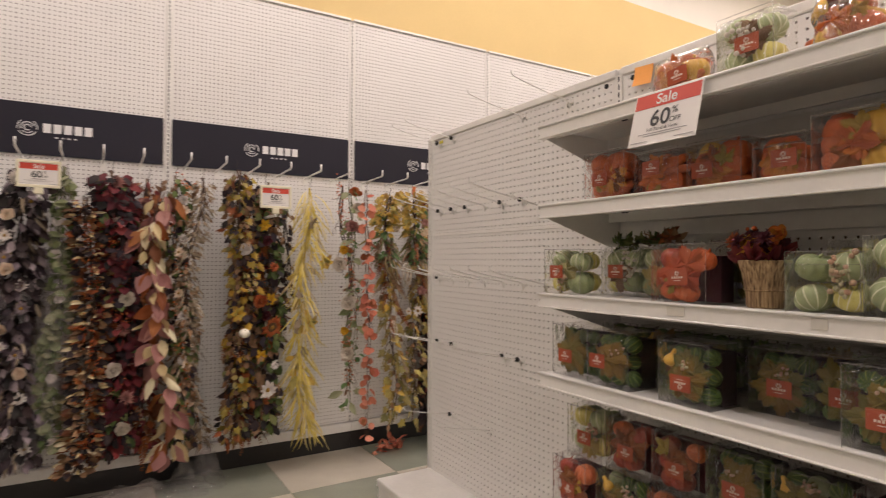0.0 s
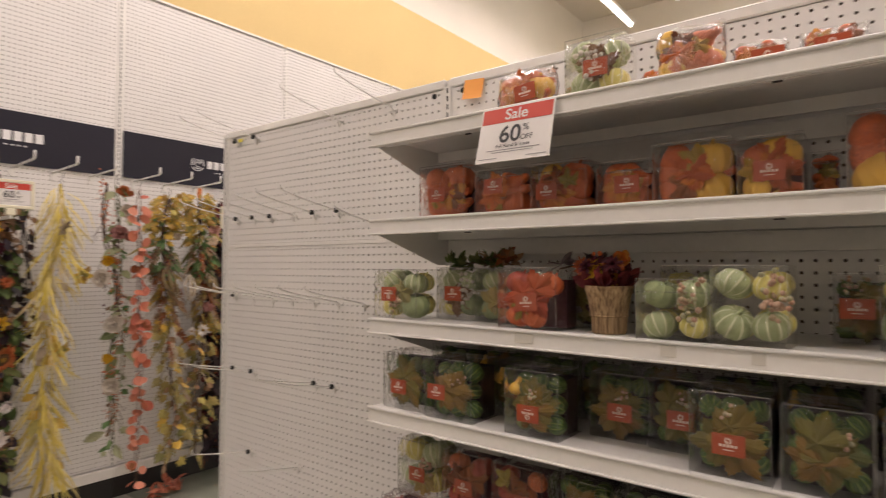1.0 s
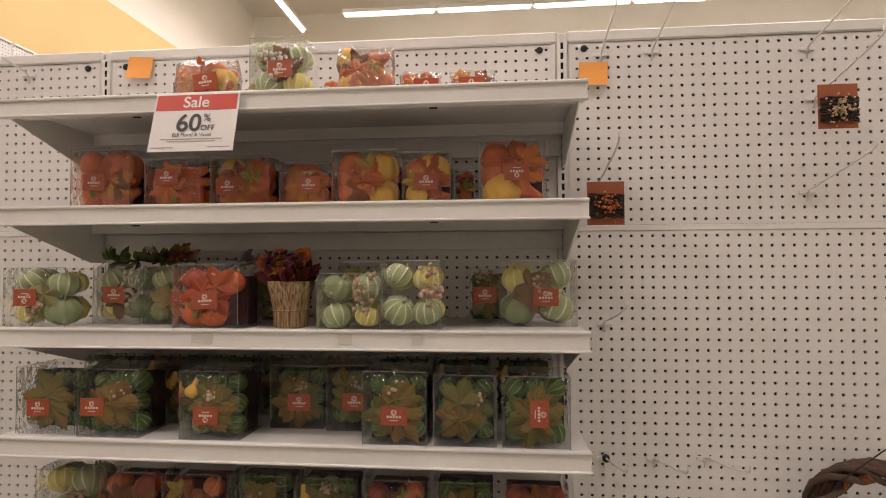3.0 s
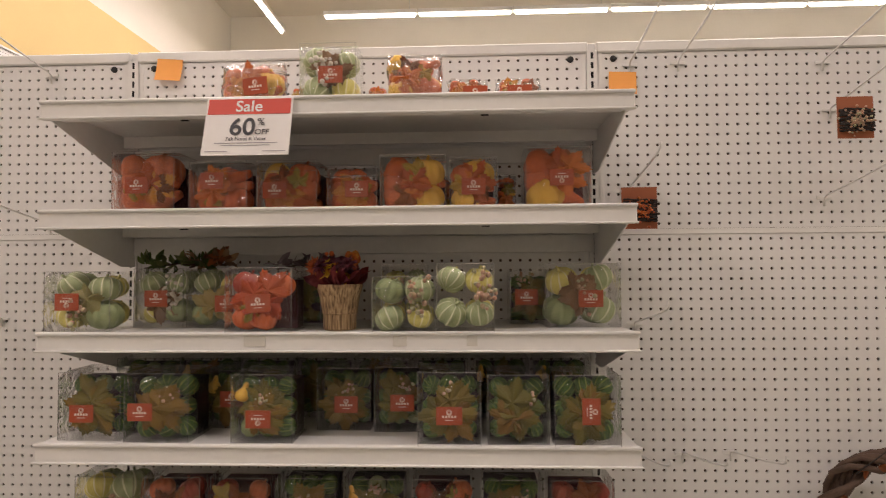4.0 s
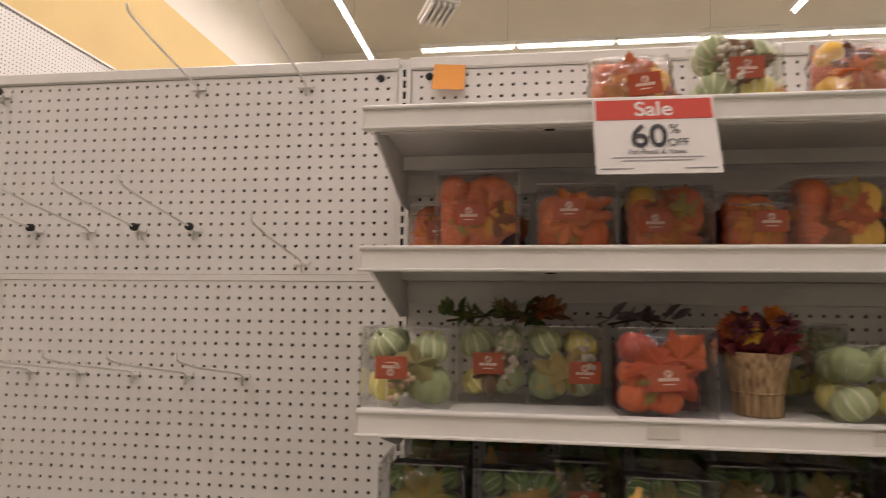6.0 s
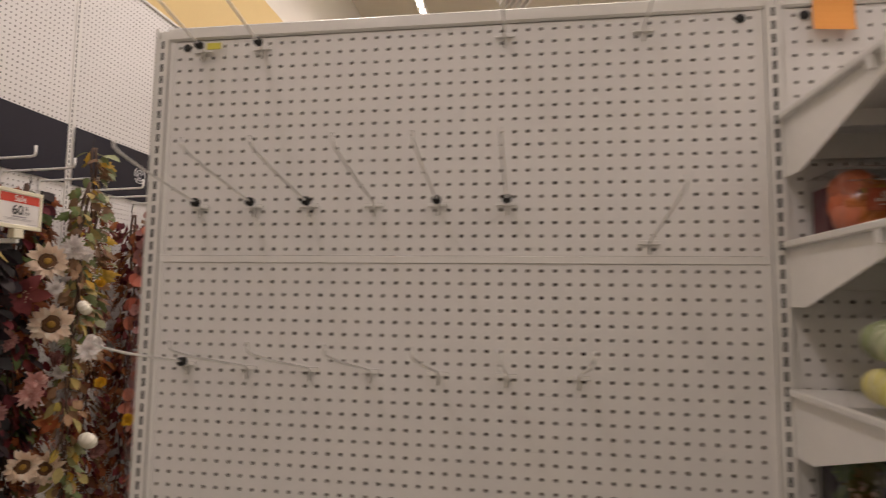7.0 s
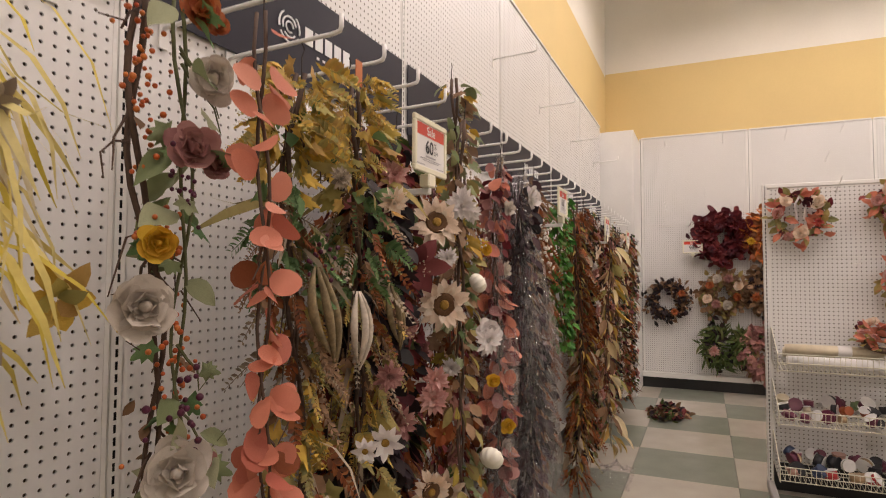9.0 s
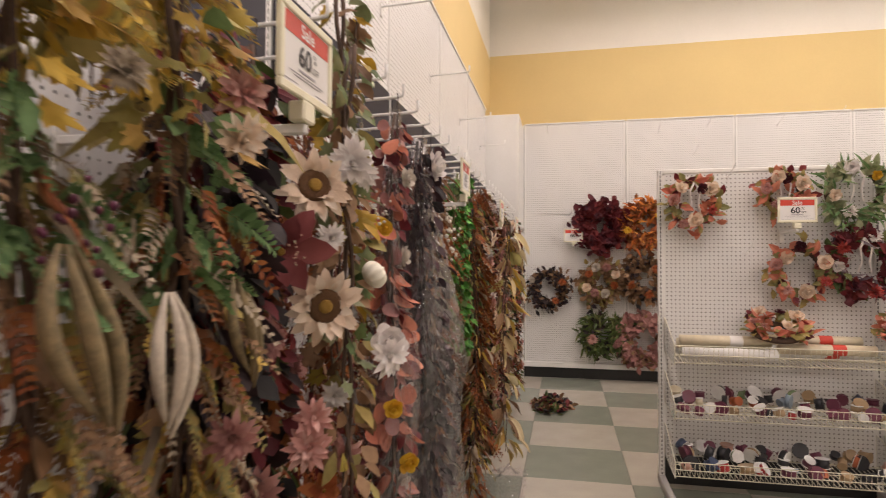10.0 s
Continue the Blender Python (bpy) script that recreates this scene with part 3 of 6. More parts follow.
def maple_outline():
    tips = [(-2.2, .66), (-1.72, .48), (-1.25, .84), (-.92, .55), (-.62, .86), (-.40, .62), (-.16, .88), (0, 1.0), (.16, .88), (.40, .62), (.62, .86), (.92, .55), (1.25, .84), (1.72, .48), (2.2, .66), (3.14, .25)]
    v = [(.38, 0, .04)] + [(.38 + .62 * r * math.cos(a), r * math.sin(a), .05 * math.cos(3 * a) - .08 * r) for a, r in tips]
    n = len(tips)
    return np.array(v), [(0, 1 + k, 1 + (k + 1) % n) for k in range(n)]


MAPLE = maple_outline()


def broad_maple():
    """A broad cloth maple leaf: five toothed lobes, folded a little along their ribs."""
    lobes = [(-2.15, .66), (-1.08, .94), (0.0, 1.0), (1.08, .94), (2.15, .66)]
    tips = []
    for i, (a, r) in enumerate(lobes):
        tips += [(a - .36, r * .74), (a - .26, r * .70), (a - .15, r * .90), (a - .09, r * .84), (a, r), (a + .09, r * .84), (a + .15, r * .90), (a + .26, r * .70), (a + .36, r * .74)]
        if i < 4:
            tips.append(((a + lobes[i + 1][0]) / 2, .56))
    tips.append((math.pi, .18))
    v = [(.40, 0, .05)] + [(.40 + .60 * r * math.cos(a), r * math.sin(a), .045 * math.cos(5.1 * a) - .07 * r * r) for a, r in tips]
    n = len(tips)
    return np.array(v), [(0, 1 + k, 1 + (k + 1) % n) for k in range(n)]


BROAD = broad_maple()
CUP = (np.array([(0.42, 0, -.20)] + [(.5 - .5 * math.cos(a), math.sin(a) * (1 + .10 * math.sin(3 * a)), .10 * math.sin(2.5 * a + .4) - .03) for a in (2 * math.pi * k / 12 for k in range(12))]),
       [(0, 1 + k, 1 + (k + 1) % 12) for k in range(12)])


def unit(a):
    return a / np.maximum(np.linalg.norm(a, axis=-1, keepdims=True), 1e-9)


def add_leaves(g, kind, base, ahead, up, length, width):
    """Many leaves at once: foot, direction, face and size of each as arrays."""
    v, f = kind
    ahead = unit(ahead)
    side = unit(np.cross(up, ahead) + 1e-6)
    top = np.cross(ahead, side)
    length, width = np.broadcast_to(length, len(base))[:, None, None], np.broadcast_to(width, len(base))[:, None, None]
    pts = base[:, None] + v[None, :, 0:1] * length * ahead[:, None] + v[None, :, 1:2] * width * side[:, None] + v[None, :, 2:3] * length * top[:, None]
    k = len(v)
    n0 = g.n
    g.v.append(pts.reshape(-1, 3))
    g.f.extend(tuple(i + n0 + c * k for i in q) for c in range(len(base)) for q in f)
    g.n += len(base) * k
    return g


def pumpkin_mesh(mat, ribs=10, squat=0.78, n=40, rows=9):
    def make():
        g, v = Geo(), []
        for i in range(rows + 1):
            a = -math.pi / 2 + math.pi * i / rows
            for k in range(n):
                t = 2 * math.pi * k / n
                r = math.cos(a) ** 0.75 * (0.86 + 0.14 * abs(math.sin(ribs * t / 2)) ** 0.7) if 0 < i < rows else 0.02
                dip = 0.16 * max(0, 1 - (r / 0.45)) if a > 0 else 0
                v.append((r * math.cos(t), r * math.sin(t), math.sin(a) * squat - dip))
        f = [(i * n + k, i * n + (k + 1) % n, (i + 1) * n + (k + 1) % n, (i + 1) * n + k) for i in range(rows) for k in range(n)]
        g.add(v, f)
        g.tube([(0, 0, squat * 0.7), (0.03, 0, squat * 1.0), (0.12, 0.02, squat * 1.22)], [0.13, 0.08, 0.09], 6)
        return g.mesh("pumpkin")
    return shared(("pumpkin", mat, squat), make)


def gourd_mesh(mat):
    def make():
        prof = [(0.05, -1), (0.5, -0.92), (0.72, -0.6), (0.74, -0.25), (0.55, 0.1), (0.32, 0.4), (0.26, 0.75), (0.2, 0.98), (0.06, 1.05)]
        return Geo().lathe(prof, 18).mesh("gourd")
    return shared(("gourd", mat), make)


def put(name, me, mat, parent, x, y, z, s, rx=0, ry=0, rz=0, label="", smooth=True):
    sc = Matrix.Diagonal((s, s, s, 1)) if not hasattr(s, "__len__") else Matrix.Diagonal((*s, 1))
    return mesh_part(name, me, mat, parent, label, smooth, pose(x, y, z, rx, ry, rz) @ sc)


def leaf_frames(base, ahead, up, length, width):
    """Poses that carry a unit leaf to each place."""
    ahead = unit(ahead)
    side = unit(np.cross(up, ahead) + 1e-6)
    top = np.cross(ahead, side)
    length, width = np.broadcast_to(length, len(base)), np.broadcast_to(width, len(base))
    for p, a, s, t, ln, w in zip(base, ahead, side, top, length, width):
        yield Matrix(((a[0] * ln, s[0] * w, t[0] * ln, p[0]), (a[1] * ln, s[1] * w, t[1] * ln, p[1]), (a[2] * ln, s[2] * w, t[2] * ln, p[2]), (0, 0, 0, 1)))


def leaf_parts(name, kind_name, kind, mat, parent, *arrays):
    """Leaves or petals as parts of their own, sharing one mesh."""
    me = shared(("one leaf", kind_name, mat), lambda: Geo().add(*kind).mesh(name))
    for m in leaf_frames(*arrays):
        mesh_part(name, me, mat, parent, smooth=True, m=m)


def petals_mesh(key, rings, kind=OVAL, seed=1, parent=None, mat=None):
    """Rings of petals round z, opening to +z: (count, inner radius, length, width, tilt in degrees)."""
    def make():
        rng, g = np.random.default_rng(seed), Geo()
        for n, r0, ln, w, tilt in rings:
            a = np.arange(n) * 2 * np.pi / n + rng.uniform(0, 6) + rng.normal(0, 0.08, n)
            t = np.radians(tilt + rng.normal(0, 15, n))
            rad = np.stack([np.cos(a), np.sin(a), 0 * a], -1)
            zz = np.array([0, 0, 1.0])
            ahead = rad * np.cos(t)[:, None] + zz * np.sin(t)[:, None]
            up = zz * np.cos(t)[:, None] - rad * np.sin(t)[:, None]
            place = (rad * r0 + zz * 0.02 * rng.uniform(-1, 1, n)[:, None], ahead, up, ln * rng.uniform(0.74, 1.16, n), w)
            if parent is None:
                add_leaves(g, kind, *place)
            else:
                leaf_parts("petal", "oval" if kind is OVAL else "cup", kind, mat, parent, *place)
        return g.mesh("petals") if parent is None else None
    return shared(key, make) if parent is None else make()


SUN = [(15, 0.36, 0.64, 0.15, 8), (15, 0.34, 0.58, 0.14, 26), (12, 0.32, 0.45, 0.12, 45)]
ROSE = [(6, 0.16, 0.80, 0.46, 2), (6, 0.16, 0.74, 0.42, 24), (6, 0.14, 0.66, 0.36, 44), (5, 0.11, 0.56, 0.28, 60), (4, 0.06, 0.46, 0.2, 74)]
POIN = [(6, 0.06, 1.0, 0.30, 5), (5, 0.05, 0.75, 0.25, 25)]


def near_flower(parent, kind, mat, x, y, z, size, ry, rx, seed):
    """A large flower whose petals are pieces of their own."""
    m = pose(x, y, z, 90 + rx, 0, ry) @ Matrix.Diagonal((size, size, size, 1))
    if kind == "sunflower":
        ob = mesh_part("sunflower", shared("disc", lambda: Geo().lathe([(0.42, 0.0), (0.43, 0.10), (0.34, 0.16), (0.24, 0.14)], 20).mesh("seed_disc")), "flower_eye", parent, smooth=True, m=m)
        mesh_part("seed_heart", shared("heart", lambda: Geo().lathe([(0.18, 0.13), (0.15, 0.18), (0.06, 0.2)], 16).mesh("seed_heart")), "flower_gold", ob, smooth=True)
        petals_mesh(None, SUN, OVAL, seed, ob, mat)
    elif kind == "rose":
        ob = mesh_part("rose", shared(("bud", mat), lambda: Geo().lathe([(0.1, 0), (0.17, 0.1), (0.14, 0.3), (0.05, 0.42)], 10).mesh("bud")), mat, parent, smooth=True, m=m)
        petals_mesh(None, ROSE, CUP, seed, ob, mat)
    elif kind == "mum":
        ob = mesh_part("mum", shared(("mumbud", mat), lambda: Geo().lathe([(0.1, 0), (0.15, 0.1), (0.12, 0.25), (0.04, 0.36)], 10).mesh("bud")), mat, parent, smooth=True, m=m)
        petals_mesh(None, [(15, 0.1, 0.9, 0.16, 5), (13, 0.08, 0.8, 0.16, 26), (10, 0.06, 0.65, 0.14, 48), (6, 0.03, 0.5, 0.12, 70)], OVAL, seed, ob, mat)
    elif kind == "daisy":
        ob = mesh_part("daisy", shared("eye", lambda: Geo().lathe([(0.22, 0.0), (0.22, 0.12), (0.1, 0.2)], 12).mesh("eye")), "flower_gold", parent, smooth=True, m=m)
        petals_mesh(None, [(9, 0.12, 0.9, 0.22, 10), (8, 0.12, 0.75, 0.2, 28)], OVAL, seed, ob, mat)
    else:
        ob = mesh_part("blossom", shared("heart", lambda: Geo().lathe([(0.18, 0.13), (0.15, 0.18), (0.06, 0.2)], 16).mesh("seed_heart")), "flower_gold", parent, smooth=True, m=m @ Matrix.Diagonal((.5, .5, .5, 1)))
        petals_mesh(None, [(n, 2 * r, 2 * ln, 2 * w, t) for n, r, ln, w, t in POIN], OVAL, seed, ob, mat)
    return ob


def flower(parent, kind, mat, x, y, z, size, ry=0.0, rx=0.0):
    """One cloth flower facing the aisle (-y), of that radius."""
    m = pose(x, y, z, 90 + rx, 0, ry) @ Matrix.Diagonal((size, size, size, 1))
    if kind == "sunflower":
        me = petals_mesh(("sun", mat), [(15, 0.36, 0.64, 0.15, 8), (15, 0.34, 0.58, 0.14, 26), (12, 0.32, 0.45, 0.12, 45)])
        ob = mesh_part("sunflower", me, mat, parent, smooth=True, m=m)
        mesh_part("seed_disc", shared("disc", lambda: Geo().lathe([(0.42, 0.0), (0.43, 0.10), (0.34, 0.16), (0.24, 0.14)], 20).mesh("seed_disc")), "flower_eye", ob, smooth=True)
        mesh_part("seed_heart", shared("heart", lambda: Geo().lathe([(0.18, 0.13), (0.15, 0.18), (0.06, 0.2)], 16).mesh("seed_heart")), "flower_gold", ob, smooth=True)
    elif kind == "rose":
        me = petals_mesh(("rose", mat), [(6, 0.16, 0.80, 0.46, 2), (6, 0.16, 0.74, 0.42, 24), (6, 0.14, 0.66, 0.36, 44), (5, 0.11, 0.56, 0.28, 60), (4, 0.06, 0.46, 0.2, 74), (3, 0.03, 0.4, 0.14, 84)], CUP)
        ob = mesh_part("rose", me, mat, parent, smooth=True, m=m)
    elif kind == "mum":
        me = petals_mesh(("mum", mat), [(22, 0.1, 0.9, 0.12, 5), (20, 0.08, 0.8, 0.12, 25), (16, 0.06, 0.65, 0.11, 48), (10, 0.03, 0.5, 0.1, 70)])
        ob = mesh_part("mum", me, mat, parent, smooth=True, m=m)
    elif kind == "daisy":
        me = petals_mesh(("daisy", mat), [(9, 0.12, 0.9, 0.22, 10), (8, 0.12, 0.75, 0.2, 28)])
        ob = mesh_part("daisy", me, mat, parent, smooth=True, m=m)
        mesh_part("eye", shared("eye", lambda: Geo().lathe([(0.22, 0.0), (0.22, 0.12), (0.1, 0.2)], 12).mesh("eye")), "flower_gold", ob, smooth=True)
    elif kind == "poinsettia":
        me = petals_mesh(("poin", mat), [(6, 0.06, 1.0, 0.30, 5), (5, 0.05, 0.75, 0.25, 25)])
        ob = mesh_part("blossom", me, mat, parent, smooth=True, m=m)
    return tagged(ob, kind="stuff")


BALL = [(0.02, -1), (0.6, -0.8), (0.95, -0.3), (0.95, 0.3), (0.6, 0.8), (0.02, 1)]


def berries(parent, mat, x, y, z, spread, n, r, rng, drop=1.0, name="berry_spray"):
    """A spray of berries with thin stalks."""
    g = Geo()
    for _ in range(n):
        p = Vector((rng.normal(0, spread), rng.normal(0, spread * 0.6), rng.normal(0, spread * drop)))
        s = r * rng.uniform(0.75, 1.2)
        g.lathe([(a * s, b * s) for a, b in BALL], 7, Matrix.Translation(p))
    return tagged(g.part(name, mat, parent, smooth=True, m=Matrix.Translation((x, y, z))), kind="stuff")

# ---- boxed pumpkins on the shelves ----
clear("box_plastic", (1.0, 1.0, 0.995), 0.12, 0.06, wrinkle=0.8, haze=0.009, slant=0.6)
clear("fold_plastic", (0.96, 0.96, 0.96), 0.5, 0.15, haze=0.09)
clear("bag_plastic", (0.98, 0.98, 0.98), 0.55, 0.05, wrinkle=1.0, haze=0.02)
paint("tag_orange", (0.42, 0.075, 0.022), 0.55, var=0.06, relief=0.03)
paint("tag_print", (0.85, 0.72, 0.62), 0.5, var=0.02, relief=0)
paint("note_orange", (0.95, 0.42, 0.10), 0.7, var=0.05)


def on_shelf(x, y, z, turn=0.0):
    """Pose of a thing on the gondola: local x along the shelf, local -y to the aisle."""
    return pose(x, y, z, 0, 0, -90 + turn)


def tag_card(parent, x, y, z, w, h, spin=0.0):
    m = pose(x, y, z, 0, spin, 0)
    card = Geo().box(-w / 2, w / 2, -0.0012, 0, -h / 2, h / 2, 0.0003).part("paper_tag", "tag_orange", parent, "orange paper tag with pale print", m=m)
    g = Geo()
    for r, z0 in ((0.10 * w, 0.20 * h), (0.06 * w, 0.20 * h)):
        g.tube([(r * math.cos(a), -0.0018, z0 + r * math.sin(a)) for a in (2 * math.pi * i / 10 for i in range(11))], 0.0007, 4)
    g.part("print_mark", "tag_print", card)
    for i in range(5):
        a = (-0.27 + i * 0.115) * w
        Geo().box(a, a + 0.08 * w, -0.0018, -0.0013, -0.10 * h, 0.03 * h).part("print_bar", "tag_print", card)
    Geo().box(-0.16 * w, 0.16 * w, -0.0018, -0.0013, -0.25 * h, -0.21 * h).part("print_bar", "tag_print", card)


def flat_leaves(parent, rng, mat, n, w, h, y, size, name="cloth_leaf"):
    """Big cloth leaves pressed against the front of a box."""
    for _ in range(n):
        a = rng.uniform(-np.pi, np.pi)
        s = min(size, h * .88, w * .92) * rng.uniform(0.78, 1.05)
        room_x, room_z = max(0, w / 2 - s * .50), max(0, h / 2 - s * .48)
        key = ("flatleaf", int(rng.integers(5)))
        me = shared((key, mat), lambda: add_leaves(Geo(), BROAD, np.array([[-0.4, 0, 0]]), np.array([[1.0, 0, 0]]), np.array([[0, -1.0, 0]]), 1.0, 0.52).mesh("cloth_leaf"))
        mesh_part(name, me, mat, parent, smooth=False,
                  m=pose(rng.uniform(-1, 1) * room_x, y + .0005 + rng.uniform(0, 0.005), h / 2 + rng.uniform(-1, 1) * room_z, rng.uniform(-8, 8), math.degrees(a), rng.uniform(-8, 8)) @ Matrix.Diagonal((s, s, s, 1)))


def box_shell(w, h, d, rng):
    """Thin folded plastic: the front rolls over into the lid and swells a little between its edges."""
    g, r0, nx = Geo(), .024, 8
    side = [(0, .001), (-d, .001)] + [(-d, h * k / 5) for k in (1, 2, 3, 4)] + [(-d + r0 - r0 * math.cos(a), h - r0 + r0 * math.sin(a)) for a in (math.pi / 2 * k / 5 for k in range(6))] + [(-d * .5, h), (0, h)]
    swell, dent = rng.uniform(.004, .008), rng.uniform(-.0030, .0030, (len(side), nx + 1))
    n = len(side)
    v = []
    for i in range(nx + 1):
        u = i / nx
        for k, (y, z) in enumerate(side):
            out = swell * math.sin(math.pi * u) * math.sin(math.pi * min(1, z / h)) if k > 1 else 0
            v.append((-w / 2 + w * u, y - (out + (dent[k, i] if 2 < k < n - 2 and 0 < i < nx else 0)), z))
    g.add(v, [(i * n + k, (i + 1) * n + k, (i + 1) * n + k + 1, i * n + k + 1) for i in range(nx) for k in range(n - 1)])
    for x, turn in ((-w / 2, 1), (w / 2, -1)):
        g.add([(x, y, z) for y, z in side], [tuple(range(n))[::turn]])
    g.add([(-w / 2, 0, .001), (w / 2, 0, .001), (w / 2, 0, h), (-w / 2, 0, h)], [(0, 1, 2, 3)])
    return g


def clear_box(kind, x, y, z, w, h, d, seed, turn=0.0, tag=True, tag_at=(0, 0.42), spin=0.0, bag=False, back=False):
    rng = np.random.default_rng(seed)
    words = {"green": "clear plastic box of sage and yellow fabric pumpkins, tagged",
             "orange": "clear plastic box of orange and red fabric gourds, tagged",
             "red": "clear plastic box of dark red fabric pumpkins, tagged",
             "fire": "clear plastic box of bright orange fabric pumpkins, tagged",
             "leaf": "clear plastic box of olive leaves and dark green gourds"}
    if bag:
        words = {k: v.replace("clear plastic box", "crinkled clear plastic bag") for k, v in words.items()}
    ob = thing("pumpkin_bag" if bag else "pumpkin_box", words[kind], "decoration", on_shelf(x, y, z, turn), "packed pumpkins on the gondola")
    e = 0.002
    # contents first
    if kind == "green":
        s = min(w, h) * 0.292
        lemon = int(rng.integers(4))
        for i, (a, b) in enumerate(((-.25, .26), (.25, .27), (-.25, .74), (.25, .74))):
            for row, yy in enumerate((-d + s + 0.004, -s - 0.004)):
                mat = "pumpkin_lemon" if i == lemon or rng.uniform() < .12 else ("pumpkin_sage" if rng.uniform() < .8 else "pumpkin_green")
                ss = s * rng.uniform(0.84, 1.05) * (.92 if mat == "pumpkin_lemon" else 1)
                put("pumpkin", pumpkin_mesh(mat), mat, ob, a * w, yy, b * h + rng.uniform(-.004, .004), ss, rng.uniform(-8, 42), rng.uniform(-28, 28), rng.uniform(0, 360))
        berries(ob, "berry_pink" if rng.uniform() < .7 else "berry_white", rng.uniform(-.08, .36) * w, -d + 0.012, rng.uniform(.35, .7) * h, 0.012, 34, 0.0052, rng, 1.6)
        if tag:
            flat_leaves(ob, rng, "leaf_brown" if rng.uniform() < .6 else "leaf_olive", 2, w, h, -d + 0.006, 0.105)
    elif kind in ("orange", "fire", "red"):
        mats = ("gourd_peach", "pumpkin_orange", "gourd_gold", "gourd_peach", "pumpkin_orange") if kind == "orange" else ("pumpkin_red", "pumpkin_red", "gourd_peach") if kind == "red" else ("pumpkin_orange", "pumpkin_orange", "pumpkin_red")
        big = kind == "orange"
        s = min(w, h) * (0.40 if big else 0.25)
        for i in range(6) if big else (0, 3, 6, 8, 1, 4):
            mat = mats[int(rng.integers(len(mats)))]
            a, b = (((i % 2) - .5) * .46, (i // 2) * .30 + .22) if big else (((i % 3) - 1) * .29, (i // 3) * .27 + .20)
            ss = s * rng.uniform(.75, 1.0)
            long = big and rng.uniform() < .7
            me = gourd_mesh(mat) if long else pumpkin_mesh(mat)
            put("gourd" if long else "pumpkin", me, mat, ob, max(-w / 2 + ss * 1.04, min(w / 2 - ss * 1.04, a * w)), -d + ss * .80 + .008 + rng.uniform(0, .01), max(ss * .75, min(b * h, h - ss * .80)), ss,
                rng.uniform(-25, 25), (rng.uniform(60, 120) if long else rng.uniform(-30, 30)), rng.uniform(-20, 20) if long else rng.uniform(0, 360))
        flat_leaves(ob, rng, {"orange": "leaf_orange", "fire": "leaf_fire", "red": "leaf_rust"}[kind], 7 if kind == "fire" else 3, w, h, -d + 0.005, 0.095)
        flat_leaves(ob, rng, "leaf_rust", 1, w, h, -d + 0.010, 0.08)
        flat_leaves(ob, rng, "leaf_gold", 1, w, h, -d + 0.005, 0.07)
        if not bag:
            # dark red slab added to darken the gaps between the gourds
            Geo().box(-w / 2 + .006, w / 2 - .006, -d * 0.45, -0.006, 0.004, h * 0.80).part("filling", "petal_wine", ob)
    else:
        s = min(w, h) * 0.17
        for i in range(9):
            a, b = rng.uniform(-.32, .32), ((i // 3) * 0.3 + 0.17)
            a = ((i % 3) - 1) * 0.3
            mat = "gourd_dark" if rng.uniform() < 0.88 else "pumpkin_green"
            put("gourd", pumpkin_mesh(mat, squat=0.9), mat, ob, a * w, -d + 0.024 + s + rng.uniform(0, .01), min(b * h, h - s), s * rng.uniform(.85, 1.1), rng.uniform(0, 360), rng.uniform(0, 360), rng.uniform(0, 360))
        flat_leaves(ob, rng, "leaf_khaki", 4, w, h, -d + 0.004, 0.125)
        flat_leaves(ob, rng, "leaf_moss", 2, w, h * .9, -d + 0.010, 0.110)
        flat_leaves(ob, rng, "leaf_green", 2, w, h * .8, -d + 0.014, 0.075)
        if rng.uniform() < .45:
            put("gourd", gourd_mesh("gourd_gold"), "gourd_gold", ob, -.36 * w, -d + .022, .72 * h, .020, rng.uniform(-15, 15), rng.uniform(-25, 25), 0)
        if rng.uniform() < .7:
            berries(ob, "berry_pink", rng.uniform(-.3, .36) * w, -d + 0.010, rng.uniform(.62, .84) * h, 0.009, 20, 0.0036, rng, 0.8)
        # near-black slab stands in for the shade inside the box
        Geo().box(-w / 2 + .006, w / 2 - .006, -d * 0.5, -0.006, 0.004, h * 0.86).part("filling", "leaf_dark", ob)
    if bag:
        g, n, rows = Geo(), 14, 7
        v = []
        for i in range(rows + 1):
            t = i / rows
            for k in range(n):
                a = 2 * math.pi * k / n
                pin = 1.0 - 0.75 * max(0, t - 0.72) / 0.28
                rx = w / 2 * (0.98 + rng.uniform(-.06, .06))
                ry = d / 2 * pin * (0.98 + rng.uniform(-.08, .08))
                c, s_ = math.cos(a), math.sin(a)
                v.append((rx * math.copysign(abs(c) ** .55, c), -d / 2 + ry * math.copysign(abs(s_) ** .55, s_), t * h * 1.06 + (rng.uniform(-.006, .006) if i == rows else 0)))
        g.add(v, [(i * n + k, i * n + (k + 1) % n, (i + 1) * n + (k + 1) % n, (i + 1) * n + k) for i in range(rows) for k in range(n)])
        sh = g.part("bag", "bag_plastic", ob, smooth=True)
    else:
        sh = box_shell(w, h, d, rng).part("shell", "box_plastic", ob, smooth=True)
        g = Geo()
        for a in (-w / 2, w / 2):
            g.tube([(a, -d, 0.002), (a, -d, h)], 0.0008, 4)
        g.tube([(-w / 2, -d, h), (w / 2, -d, h)], 0.0009, 4)
        g.part("edge_fold", "fold_plastic", sh)
    sh.visible_shadow = False
    if tag:
        tag_card(ob, tag_at[0] * w, -d - 0.0005, tag_at[1] * h, 0.052, 0.036, spin)
    return ob


S1, S2, S3, S4, S5 = [z + 0.001 for z in SHELVES]
D = 0.115
